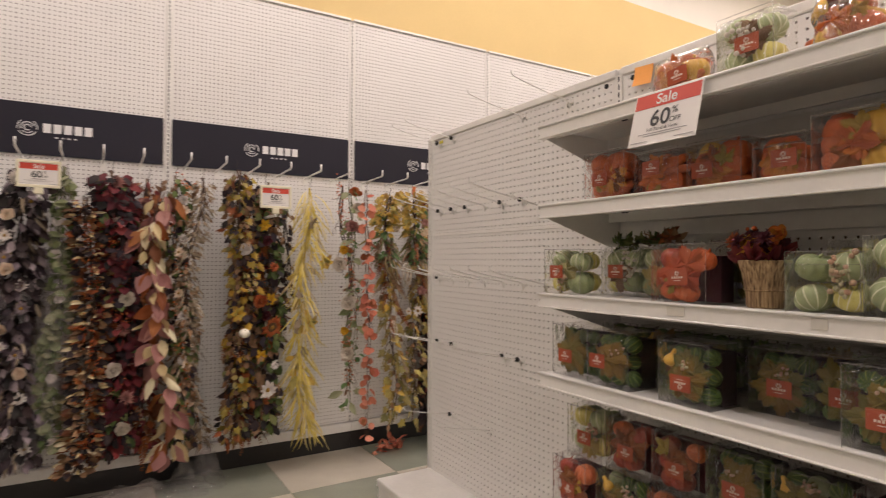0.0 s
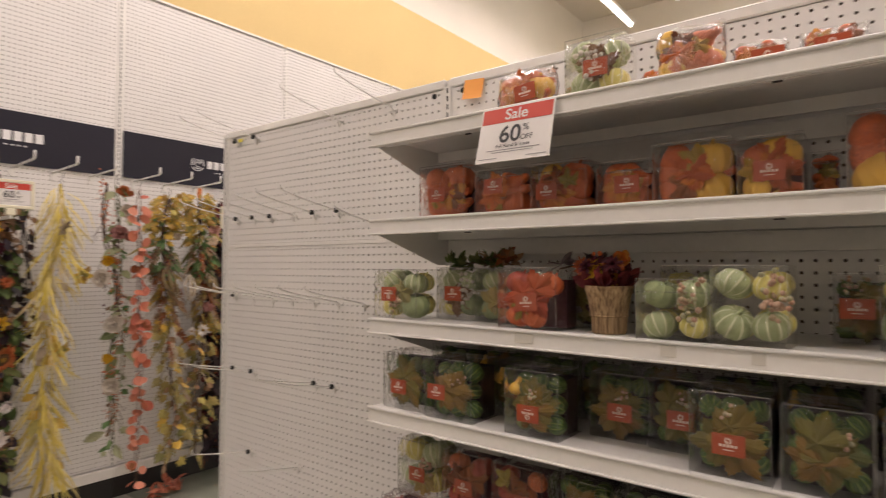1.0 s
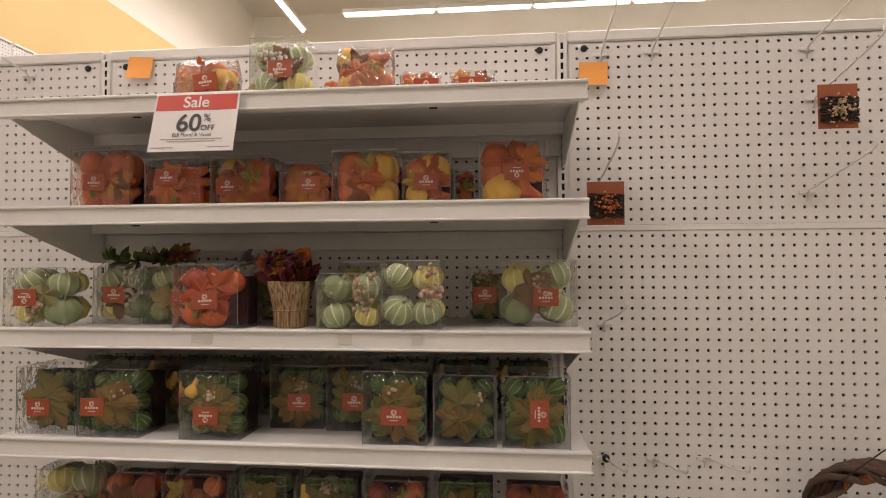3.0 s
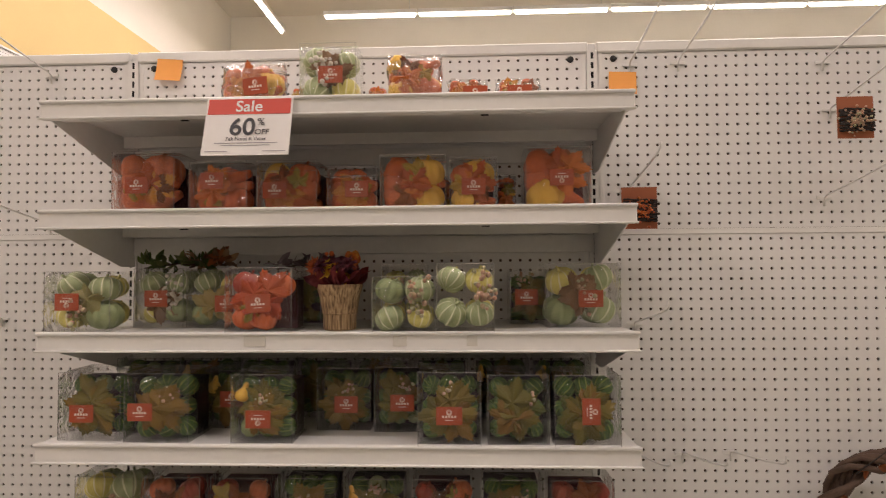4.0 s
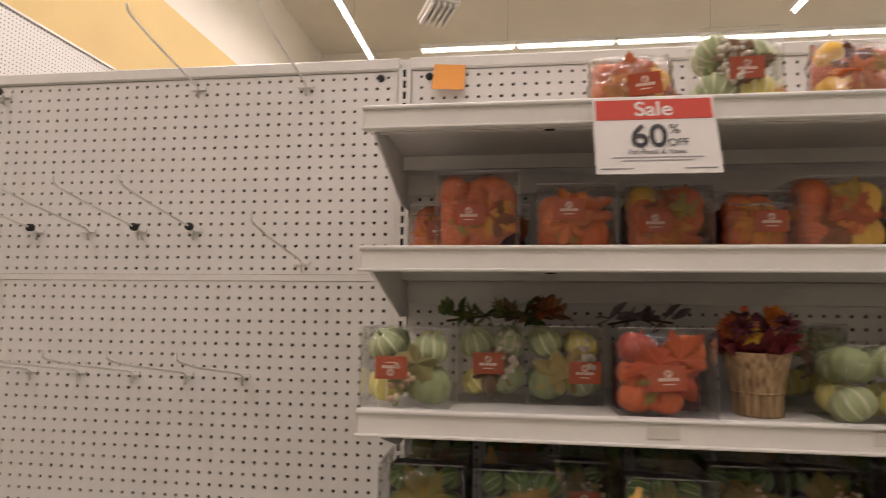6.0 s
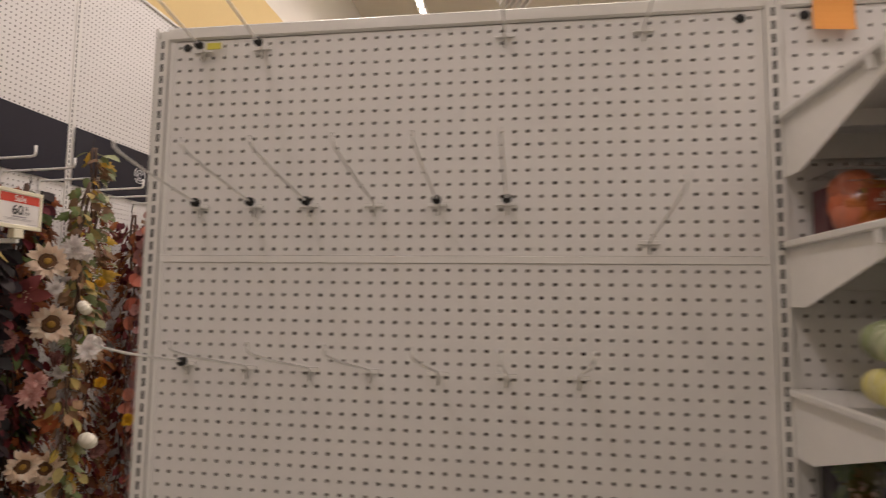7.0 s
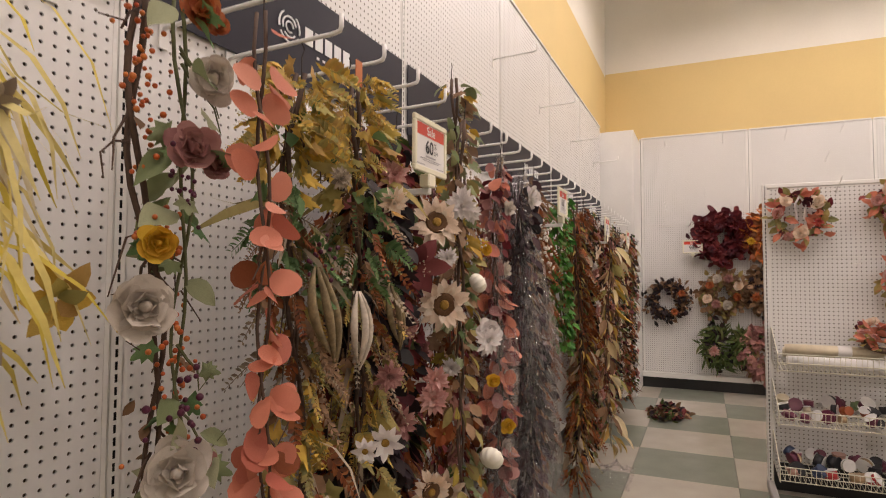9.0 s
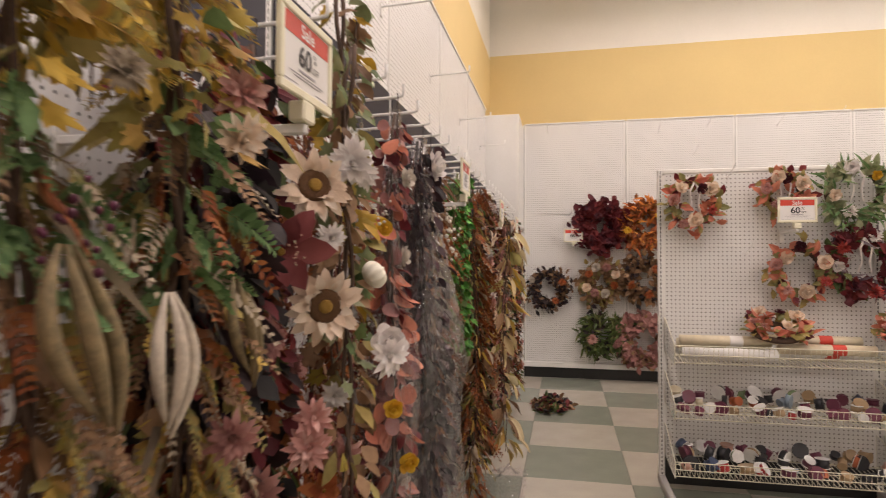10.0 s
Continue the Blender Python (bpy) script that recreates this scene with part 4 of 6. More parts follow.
# kind, front x, y of both sides, height, where the tag sits, its turn
for n, (kind, xf, y0, y1, h, ta, spin) in enumerate([
        ("orange", 1.075, .700, .835, .088, (.12, .35), -6), ("green", 1.085, .540, .660, .123, (.05, .45), 0),
        ("orange", 1.080, .358, .478, .100, (.0, -1), 0), ("orange", 1.105, .262, .350, .052, (.2, .25), 0),
        ("orange", 1.105, .145, .245, .052, (.0, .25), 0), ("orange", 1.16, .665, .705, .058, (0, -1), 0), ("orange", 1.16, .488, .530, .055, (0, -1), 0)]):
    clear_box(kind, xf + 0.09, (y0 + y1) / 2, S1, y1 - y0, h, 0.09, 100 + n, tag=ta[1] > 0, tag_at=ta, spin=spin, bag=n != 1)
for n, (kind, xf, y0, y1, h, ta, spin) in enumerate([
        ("orange", 1.124, .950, 1.090, .136, (-.1, .45), 0), ("orange", 1.128, .790, .918, .113, (-.1, .62), 0), ("orange", 1.131, .636, .768, .113, (-.2, .42), 0),
        ("orange", 1.133, .505, .612, .097, (.1, .5), 0), ("orange", 1.136, .354, .497, .122, (0, -1), 0), ("orange", 1.139, .242, .345, .116, (0, .45), 0),
        ("orange", 1.142, .040, .180, .138, (.05, .5), 180), ("orange", 1.22, .195, .238, .09, (0, -1), 0), ("orange", 1.25, .93, 1.02, .10, (0, -1), 0), ("orange", 1.26, 1.06, 1.16, .105, (.1, .5), 0),
        ("orange", 1.262, .60, .70, .10, (0, -1), 0), ("orange", 1.262, .34, .44, .10, (0, -1), 0)]):
    clear_box(kind, xf + D, (y0 + y1) / 2, S2, y1 - y0, h, D, 200 + n, tag=ta[1] > 0, tag_at=ta, spin=spin)
for n, (kind, xf, y0, y1, h, ta, spin) in enumerate([
        ("green", 1.076, 1.060, 1.203, .127, (-.15, .5), 180), ("green", 1.150, .940, 1.052, .133, (-.05, .5), 0), ("green", 1.150, .812, .932, .130, (.25, .42), 0),
        ("fire", 1.050, .666, .803, .133, (.0, .45), -3), ("leaf", 1.18, .640, .70, .126, (0, -1), 0), ("green", 1.045, .376, .500, .113, (0, -1), 0),
        ("green", 1.040, .256, .370, .138, (0, -1), 0), ("leaf", 1.23, .118, .210, .124, (-.1, .5), 0), ("green", 1.140, -.018, .140, .138, (.1, .45), 0),
        ("green", 1.21, .405, .505, .138, (0, -1), 0)]):
    clear_box(kind, xf + D, (y0 + y1) / 2, S3, y1 - y0, h, D, 300 + n, tag=ta[1] > 0, tag_at=ta, spin=spin)
for n, (kind, xf, y0, y1, h, ta, spin) in enumerate([
        ("leaf", 1.078, 1.036, 1.170, .142, (-.12, .4), 0), ("leaf", 1.062, .884, 1.018, .143, (-.25, .45), 0), ("leaf", 1.181, .800, .905, .130, (.1, .5), 0),
        ("leaf", 1.062, .668, .794, .141, (-.05, .36), 180), ("leaf", 1.165, .525, .643, .137, (.05, .42), 0), ("leaf", 1.155, .412, .514, .141, (.1, .45), 0),
        ("leaf", 1.050, .284, .410, .148, (.0, .42), 0), ("leaf", 1.056, .148, .270, .142, (0, -1), 0), ("leaf", 1.052, .008, .137, .142, (.05, .5), 90)]):
    clear_box(kind, xf + D, (y0 + y1) / 2, S4, y1 - y0, h, D, 400 + n, tag=ta[1] > 0, tag_at=ta, spin=spin)
for n in range(8):
    clear_box("leaf", 1.375, 1.10 - n * 0.145, S4, 0.13, 0.142, 0.10, 450 + n, tag=False)
# two tiers on the lowest shelf
for n in range(8):
    y = 1.125 - n * 0.148
    low = "red" if n % 3 != 1 else "leaf"
    clear_box(low, 1.10 + D + 0.02 * (n % 3), y, S5, 0.135, 0.142, D, 500 + n, turn=(n % 3 - 1) * 3)
    clear_box(("green", "red", "red", "leaf", "leaf", "red", "leaf", "red")[n], 1.135 + D, y - 0.02, S5 + 0.145, 0.13, 0.142, D, 520 + n)

# ---- flower pot wrapped in twine ----
def twine_material():
    m, nt, b = nodes_of("twine", 0.85)
    w, mp = noise_node(nt, 260, 2), nt.nodes.new("ShaderNodeMapping")
    mp.inputs["Scale"].default_value = (1, 1, 0.06)
    link(nt, w.inputs["Vector"].links[0].from_socket, mp.inputs["Vector"])
    link(nt, mp.outputs[0], w.inputs["Vector"])
    link(nt, ramp(nt, w.outputs["Fac"], [(0.30, (0.10, 0.06, 0.03)), (0.5, (0.32, 0.21, 0.11)), (0.70, (0.50, 0.36, 0.20))]).outputs["Color"], b.inputs["Base Color"])
    bump(nt, b, w.outputs["Fac"], 0.6, 0.003)


twine_material()
pot = thing("flower_pot", "straw-wrapped pot of rust and gold fabric flowers", "decoration", on_shelf(1.125, 0.583, S3))
Geo().lathe([(0.033, 0), (0.035, 0.003), (0.036, 0.030), (0.043, 0.070), (0.050, 0.094), (0.049, 0.097), (0.043, 0.094), (0.040, 0.07)], 28).part("pot", "twine", pot, smooth=True)
Geo().tube([(0.0372 * math.cos(a), 0.0372 * math.sin(a), 0.036) for a in (2 * math.pi * k / 24 for k in range(25))], 0.0018, 5).part("binding", "twine", pot)
rg = np.random.default_rng(7)
for i in range(18):
    a, r = rg.uniform(0, 6.28), rg.uniform(0, 0.050)
    flower(pot, ("mum", "rose", "poinsettia")[i % 3], ("petal_wine", "petal_wine", "petal_yellow", "petal_rust", "petal_wine")[i % 5], r * math.cos(a), r * math.sin(a) - .008, 0.108 + rg.uniform(0, .035), 0.022, rg.uniform(-50, 50), rg.uniform(-60, 10))
flower(pot, "rose", "leaf_orange", 0.028, -0.005, 0.150, 0.020, 20, -20)
g = Geo()
n = 40
a = rg.uniform(0, 6.28, n)
dirs = np.stack([np.cos(a), np.sin(a), rg.uniform(.2, 1.3, n)], -1)
add_leaves(g, OVAL, np.stack([.03 * np.cos(a), .03 * np.sin(a), 0.095 + 0 * a], -1), dirs, rg.normal(size=(n, 3)), rg.uniform(.03, .055, n), .011)
g.part("foliage", "leaf_wine", pot)
berries(pot, "berry_orange", 0, -0.02, 0.135, 0.018, 10, 0.005, rg)

# ---- fabric sprigs lying on the boxes ----
def sprig(x, y, z, mat, n, ln, seed, flower_mat=None, label="dark green and wine fabric sprig lying across the boxes"):
    rng = np.random.default_rng(seed)
    ob = thing("fabric_sprig", label, "decoration", on_shelf(x, y, z))
    Geo().tube([(-ln / 2, 0, 0.0), (0, 0, .012), (ln / 2, .0, .004)], 0.0025, 5).part("stem", "twig_brown", ob)
    g = Geo()
    t = rng.uniform(-.5, .5, n)
    d = rng.normal(size=(n, 3)) * (1, .7, .8) + (0, -.1, .5)
    add_leaves(g, OVAL, np.stack([t * ln, 0 * t, .01 + 0 * t], -1), d, rng.normal(size=(n, 3)), rng.uniform(.025, .05, n), .008)
    g.part("foliage", mat, ob)
    if flower_mat:
        flower(ob, "poinsettia", flower_mat, .03, -.01, .022, .032, 10, -40)
    return ob


sprig(1.25, 1.00, S3 + .134, "leaf_green", 46, .17, 5)
sprig(1.25, .93, S3 + .136, "leaf_brown", 26, .09, 9, "leaf_rust", "brown fabric sprig with a dark flower lying across the boxes")
sprig(1.30, .72, S3 + .130, "leaf_lilac", 26, .12, 6, None, "pale berry sprig lying on the boxes")

# ---- paper notes ----
for x, y, z, tilt in ((GON_X - .0075, 1.10, 1.928, 4), (GON_X - .0075, -.095, 1.868, 2)):
    note = Geo()
    k = 5
    note.add([(-.035 + .07 * i / k, -.010 * (j / k) ** 2, .03 - .06 * j / k) for j in range(k + 1) for i in range(k + 1)] +
             [(-.035 + .07 * i / k, .0006 - .010 * (j / k) ** 2, .03 - .06 * j / k) for j in range(k + 1) for i in range(k + 1)],
             [(j * (k + 1) + i, (j + 1) * (k + 1) + i, (j + 1) * (k + 1) + i + 1, j * (k + 1) + i + 1) for j in range(k) for i in range(k)] +
             [(36 + j * (k + 1) + i, 36 + j * (k + 1) + i + 1, 36 + (j + 1) * (k + 1) + i + 1, 36 + (j + 1) * (k + 1) + i) for j in range(k) for i in range(k)])
    tagged(note.part("paper_note", "note_orange", m=pose(x, y, z, 0, 0, -90) @ pose(0, 0, 0, 0, tilt)), "orange paper note stuck on the pegboard", "note", "paper notes")

# ---- sale signs ----
paint("card_white", (0.80, 0.78, 0.76), 0.5, var=0.03, relief=0.02)
paint("card_red", (0.62, 0.06, 0.035), 0.5, var=0.05, relief=0.02)
paint("ink_black", (0.03, 0.03, 0.035), 0.5, relief=0)
paint("ink_grey", (0.40, 0.38, 0.40), 0.5, relief=0)
paint("frame_cream", (0.80, 0.76, 0.58), 0.45, var=0.05)


def word_mesh(text, bold=0.0):
    def make():
        c = bpy.data.curves.new("word", "FONT")
        c.body, c.size, c.align_x, c.offset, c.extrude = text, 1.0, "CENTER", bold, 0.0
        ob = new("word", c)
        bpy.context.view_layer.update()
        me = bpy.data.meshes.new_from_object(ob)
        bpy.data.objects.remove(ob)
        return me
    return shared(("word", text, bold), make)


def word(text, mat, parent, x, y, z, size, bold=0.0, squeeze=1.0):
    me = word_mesh(text, bold).copy()
    return mesh_part("lettering", me, mat, parent, m=pose(x, y, z, 90, 0, 0) @ Matrix.Diagonal((size * squeeze, size, size, 1)))


def sale_face(ob, w, h, third):
    """The printed face of a sale card, w by h, standing on z = 0 and facing -y."""
    Geo().box(-w / 2, w / 2, 0, 0.0015, 0, h, 0.0004).part("card", "card_white", ob)
    Geo().box(-w / 2 + .004, w / 2 - .004, -0.0008, -0.0002, h * 0.70, h * 0.965).part("red_band", "card_red", ob)
    word("Sale", "card_white", ob, 0, -0.0014, h * 0.745, h * 0.27, 0.014)
    word("60", "ink_black", ob, -w * 0.055, -0.0014, h * 0.340, h * 0.41, 0.017)
    word("%", "ink_black", ob, w * 0.155, -0.0014, h * 0.50, h * 0.18, 0.004)
    word("OFF", "ink_black", ob, w * 0.175, -0.0014, h * 0.345, h * 0.13, 0.008)
    if third:
        word("Fall Floral & Vases", "ink_black", ob, 0, -0.0014, h * 0.245, h * 0.085, 0.008)
    else:
        Geo().box(-w * .17, w * .17, -0.001, -0.0003, h * .25, h * .285).part("print_bar", "ink_grey", ob)
    for a, b, z in ((-.36, .36, .20), (-.28, .28, .16), (-.46, -.2, .06), (.2, .46, .06)):
        Geo().box(a * w, b * w, -0.001, -0.0003, h * z, h * (z + .012)).part("print_bar", "ink_grey", ob)


sign = thing("sale_sign", "white and red printed sale card clipped to the shelf edge", "sign", pose(1.010, .749, 1.620, -15, 0, -90))
sale_face(sign, .178, .131, True)
Geo().box(-.02, .02, 0.0016, .036, .100, .112, .002).part("clip", "box_plastic", sign)


def framed_sign(m, arm, group="framed sale signs", w=0.165, h=0.112):
    ob = thing("sale_sign", "sale card in a cream plastic frame on a metal arm", "sign", m, group)
    sale_face(ob, w, h, False)
    for x0, x1, z0, z1 in ((-w / 2 - .010, w / 2 + .010, -.012, .002), (-w / 2 - .010, w / 2 + .010, h - .002, h + .012), (-w / 2 - .010, -w / 2 + .002, .002, h - .002), (w / 2 - .002, w / 2 + .010, .002, h - .002)):
        Geo().box(x0, x1, -.004, .006, z0, z1, .002).part("frame_bar", "frame_cream", ob)
    Geo().box(-.020, .020, -.006, .022, -.045, -.0125, .003).part("holder", "frame_cream", ob)
    Geo().box(-.008, .008, .0, arm, -.062, -.046, .002).part("arm", "metal_white", ob)
    Geo().box(-.014, .014, arm - .004, arm + .002, -.12, -.03, .002).part("wall_plate", "metal_white", ob)
    return ob


for x, z in ((-.295, 1.726), (.878, 1.68), (2.05, 1.645), (3.55, 1.68), (4.97, 1.67), (6.2, 1.66)):
    framed_sign(pose(x, 3.40, z), WALL_Y - 3.40 - .006)

# ---- bare peg hooks on the gondola ----
def peg_hook(y, z, tag=False, reach=0.26, m=None, double=False):
    ob = thing("peg_hook", "bare white wire peg hook" + (" with a black tip cap" if tag else ""), "hook", m or pose(GON_X - .001, y, z, 0, 0, -90), "bare peg hooks")
    Geo().box(-.019, .019, -.004, -.0005, -.004, .004, .001).part("back_bar", "metal_white", ob)
    Geo().tube([(0, -.003, -.022), (0, -.006, .0), (0, -.016, .005), (0, -reach * .7, .036), (0, -reach + .012, .052), (0, -reach, .058), (0, -reach - .002, .070)], .0024, 6).part("wire", "metal_white", ob, smooth=True)
    if tag:
        Geo().lathe([(.004, 0), (.009, .003), (.009, .012), (.004, .015)], 10, pose(0, -.014, .006, 90)).part("stop_ring", "slot_dark", ob, smooth=True)
    return ob


for y, z, tag in ((2.325, 1.925, True), (2.194, 1.925, True), (1.69, 1.925, False), (1.428, 1.922, False), (2.315, 1.592, True), (2.197, 1.592, True), (2.079, 1.592, True), (1.945, 1.592, False), (1.818, 1.592, True), (1.684, 1.592, True),
                  (1.424, 1.517, False), (2.326, 1.272, True), (2.198, 1.268, False), (2.068, 1.268, False), (1.946, 1.268, False), (1.813, 1.268, False), (1.685, 1.268, False), (1.552, 1.268, False),
                  (2.32, .966, True), (2.19, .966, True), (1.80, .966, True), (1.70, .966, True), (2.2, .64, True), (1.9, .64, False),
                  (-.115, 1.917, False), (-.238, 1.919, False), (-.601, 1.912, False), (-.595, 1.566, False), (-.115, 1.25, False), (-.112, .921, True), (-.229, .923, False), (-.347, .928, False), (-.105, 1.590, False), (-.615, 1.79, False)):
    peg_hook(y, z, tag)

# ---- yellow label on a hook and worn stickers on the shelf edges ----
paint("label_yellow", (0.72, 0.66, 0.08), 0.5)
paint("label_pale", (0.66, 0.64, 0.58), 0.5)
tagged(Geo().box(-.016, .016, -.004, -.001, -.007, .007, .001).part("price_label", "label_yellow", m=pose(GON_X - .012, 2.296, 1.930, 0, 0, -90)), "small yellow label stuck beside a peg hook", "label")
for y, z, w in ((.742, SHELVES[2] - .016, .045), (.445, SHELVES[2] - .016, .028), (.30, SHELVES[2] - .016, .021)):
    tagged(Geo().box(-w / 2, w / 2, -.0012, 0, -.010, .010, .0003).part("shelf_sticker", "label_pale" if w > .02 else "label_yellow", m=pose(GON_X - .3365, y, z, 0, 0, -90)), "worn price sticker on the shelf edge", "label", "shelf stickers")

# ---- ribbon card and wreath on the right-hand board ----
paint("card_rust", (0.36, 0.11, 0.045), 0.6, var=0.08)


def ribbon_card(y, z, seed, mat):
    rng = np.random.default_rng(seed)
    ob = thing("trim_card", "rust paper card wound with bead trim, hung on a hook", "craft trim", pose(GON_X - .10, y, z, 0, 0, -90), "trim cards")
    Geo().plate([(-.042, -.05), (.042, -.05), (.042, .05), (-.042, .05)], .0015).part("card", "card_rust", ob)
    g = Geo()
    for i in range(13):
        zz = -.032 + i * .0042
        pts = [(-.040 + .08 * k / 12, -.006 + rng.uniform(-.003, .002), zz + rng.uniform(-.002, .002)) for k in range(13)]
        g.tube(pts, .0024, 5)
    g.part("trim_cord", "twig_dark", ob)
    berries(ob, mat, 0, -.010, -.007, .0135, 110, .0028, rng, .9, "beads")
    return ob


ribbon_card(-.105, 1.535, 3, "berry_orange")
ribbon_card(-.615, 1.745, 4, "berry_pink")


def twist_wreath(ob, r, thick, mat, rng, n=9):
    for i in range(n):
        ph, w1 = rng.uniform(0, 6.28), rng.uniform(2, 5)
        pts = []
        for k in range(33):
            a = 2 * math.pi * k / 32
            q = ph + w1 * a
            rr = r + thick * math.cos(q) * .8
            pts.append((rr * math.cos(a), thick * math.sin(q) * .8, rr * math.sin(a)))
        Geo().tube(pts, thick * .28, 5, False).part("twig", mat, ob, smooth=True)


rw = np.random.default_rng(12)
wr = thing("twig_wreath", "brown twig wreath with rust leaves hung on a hook", "wreath", pose(GON_X - .07, -.685, .775, 0, 0, -90))
twist_wreath(wr, .155, .028, "twig_brown", rw, 12)
g = Geo()
a = rw.uniform(0, 6.28, 60)
add_leaves(g, OVAL, np.stack([.155 * np.cos(a), -.02 + 0 * a, .155 * np.sin(a)], -1), rw.normal(size=(60, 3)) + (0, -.4, 0), rw.normal(size=(60, 3)), rw.uniform(.02, .045, 60), .008)
g.part("foliage", "leaf_rust", wr)
Geo().tube([(-.09, -.02, .13), (0, -.05, .22), (.12, -.03, .16)], .0016, 4).part("stray_twig", "twig_dark", wr)

# ---- garlands on the wall ----
clear("sleeve_plastic", (0.95, 0.93, 0.95), 0.22, 0.13, wrinkle=1.0, haze=0.006, slant=0.32, streak=True)
paint("hang_card", (0.55, 0.17, 0.05), 0.6)
def ovate_leaf():
    """A smooth pointed leaf with a folded midrib and a bent tip."""
    rows = [(0, .02), (.10, .38), (.24, .74), (.42, .98), (.60, .90), (.78, .58), (.91, .24), (1, .0)]
    v = [(a, b * wd, .10 * abs(b) * wd - .16 * a * a + .03 * math.sin(9 * a) * b) for a, wd in rows for b in (-1, -.5, 0, .5, 1)]
    return np.array(v), [(i * 5 + k, i * 5 + k + 1, i * 5 + k + 6, i * 5 + k + 5) for i in range(len(rows) - 1) for k in range(4)]


KINDS = {"ovate": ovate_leaf(), "oval": OVAL, "round": ROUND, "strap": STRAP, "maple": MAPLE}


def garland(label, x, y, top, bottom, leaves, seed, radius=0.09, stem="twig_brown", sway=0.03, flowers=(), extra=None, sleeve=False, twigs=0, card=False, split=False, facing=0.0):
    """A hanging cloth garland. leaves: kind, material, count, length, width, droop."""
    rng = np.random.default_rng(seed)
    ob = thing("garland", label, "garland", pose(x, y, 0), "garlands on the wall")
    ph = rng.uniform(0, 6.28, 4)

    def at(z):
        t = (top - z)
        return np.stack([sway * (np.sin(3.1 * t + ph[0]) - np.sin(ph[0])) + .4 * sway * np.sin(9 * t + ph[1]), .5 * sway * np.sin(4 * t + ph[2]), z], -1)
    zs = np.linspace(top, bottom, 26)
    for i in range(2):
        pts = at(zs) + np.stack([.010 * np.sin(14 * zs + i * 2.5), .010 * np.cos(14 * zs + i * 2.5), 0 * zs], -1)
        Geo().tube([tuple(p) for p in pts], [(.0035 if split else .006) * (1 - .5 * k / 25) for k in range(26)], 5).part("stem", stem, ob, smooth=True)
    for i in range(twigs):
        z0 = rng.uniform(bottom + .1, top - .05)
        p0 = at(np.array(z0))
        side = rng.choice([-1, 1])
        pts = [tuple(p0 + np.array([side * s * rng.uniform(.5, 1.1), -.3 * s, -s * rng.uniform(.6, 1.6)])) for s in np.linspace(0, radius * 1.6, 5)]
        Geo().tube(pts, [.003, .0025, .002, .0016, .001], 4).part("twig", stem, ob)
    for kind, mat, n, ln, wd, droop, *zone in leaves:
        g = Geo()
        z = rng.uniform(*(zone or (bottom, top - .02)), n)
        base = at(z)
        a = rng.uniform(0, 2 * np.pi, n)
        r = radius * np.sqrt(rng.uniform(0, 1, n)) * .75
        out = np.stack([np.cos(a), np.sin(a), 0 * a], -1)
        base = base + out * r[:, None]
        ahead = out * rng.uniform(.3, 1.0, n)[:, None] + np.array([0, -.25, -1.0]) * (droop * rng.uniform(.4, 1.5, n))[:, None]
        up = unit(np.array([0, -1.0, .35]) + rng.normal(0, .55, (n, 3)))
        size = ln * rng.uniform(.65, 1.25, n)
        if kind == "fern":
            # sprays: a thin rib with leaflets in pairs, bending down
            k = 11
            s = np.linspace(.12, 1, k)
            ahead, up = unit(ahead), unit(up)
            rib = base[:, None] + ahead[:, None] * (s * 1.0)[None, :, None] * size[:, None, None] + np.array([0, 0, -.30]) * (s ** 2)[None, :, None] * size[:, None, None]
            across = unit(np.cross(ahead, up))
            for sgn in (-1, 1):
                d = ahead[:, None] * .75 + sgn * across[:, None] * .9 + np.zeros((n, k, 3)) + rng.normal(0, .18, (n, k, 3))
                le = (size[:, None] * wd * (1.15 - .75 * s)[None]).reshape(-1)
                add_leaves(g, OVAL, rib.reshape(-1, 3), d.reshape(-1, 3), np.repeat(up, k, 0), le, le * .26)
            for q in range(n):
                g.tube([tuple(base[q])] + [tuple(v) for v in rib[q, ::5]], [.0016, .0014, .0011, .0006][:1 + len(rib[q, ::5])], 3, False)
        elif split:
            leaf_parts("leaf", kind, KINDS[kind], mat, ob, base, ahead, up, size, ln * wd * rng.uniform(.75, 1.2, n))
            continue
        else:
            add_leaves(g, KINDS[kind], base, ahead, up, size, ln * wd * rng.uniform(.75, 1.2, n))
        tagged(g.part("foliage", mat, ob, smooth=True), kind="stuff")
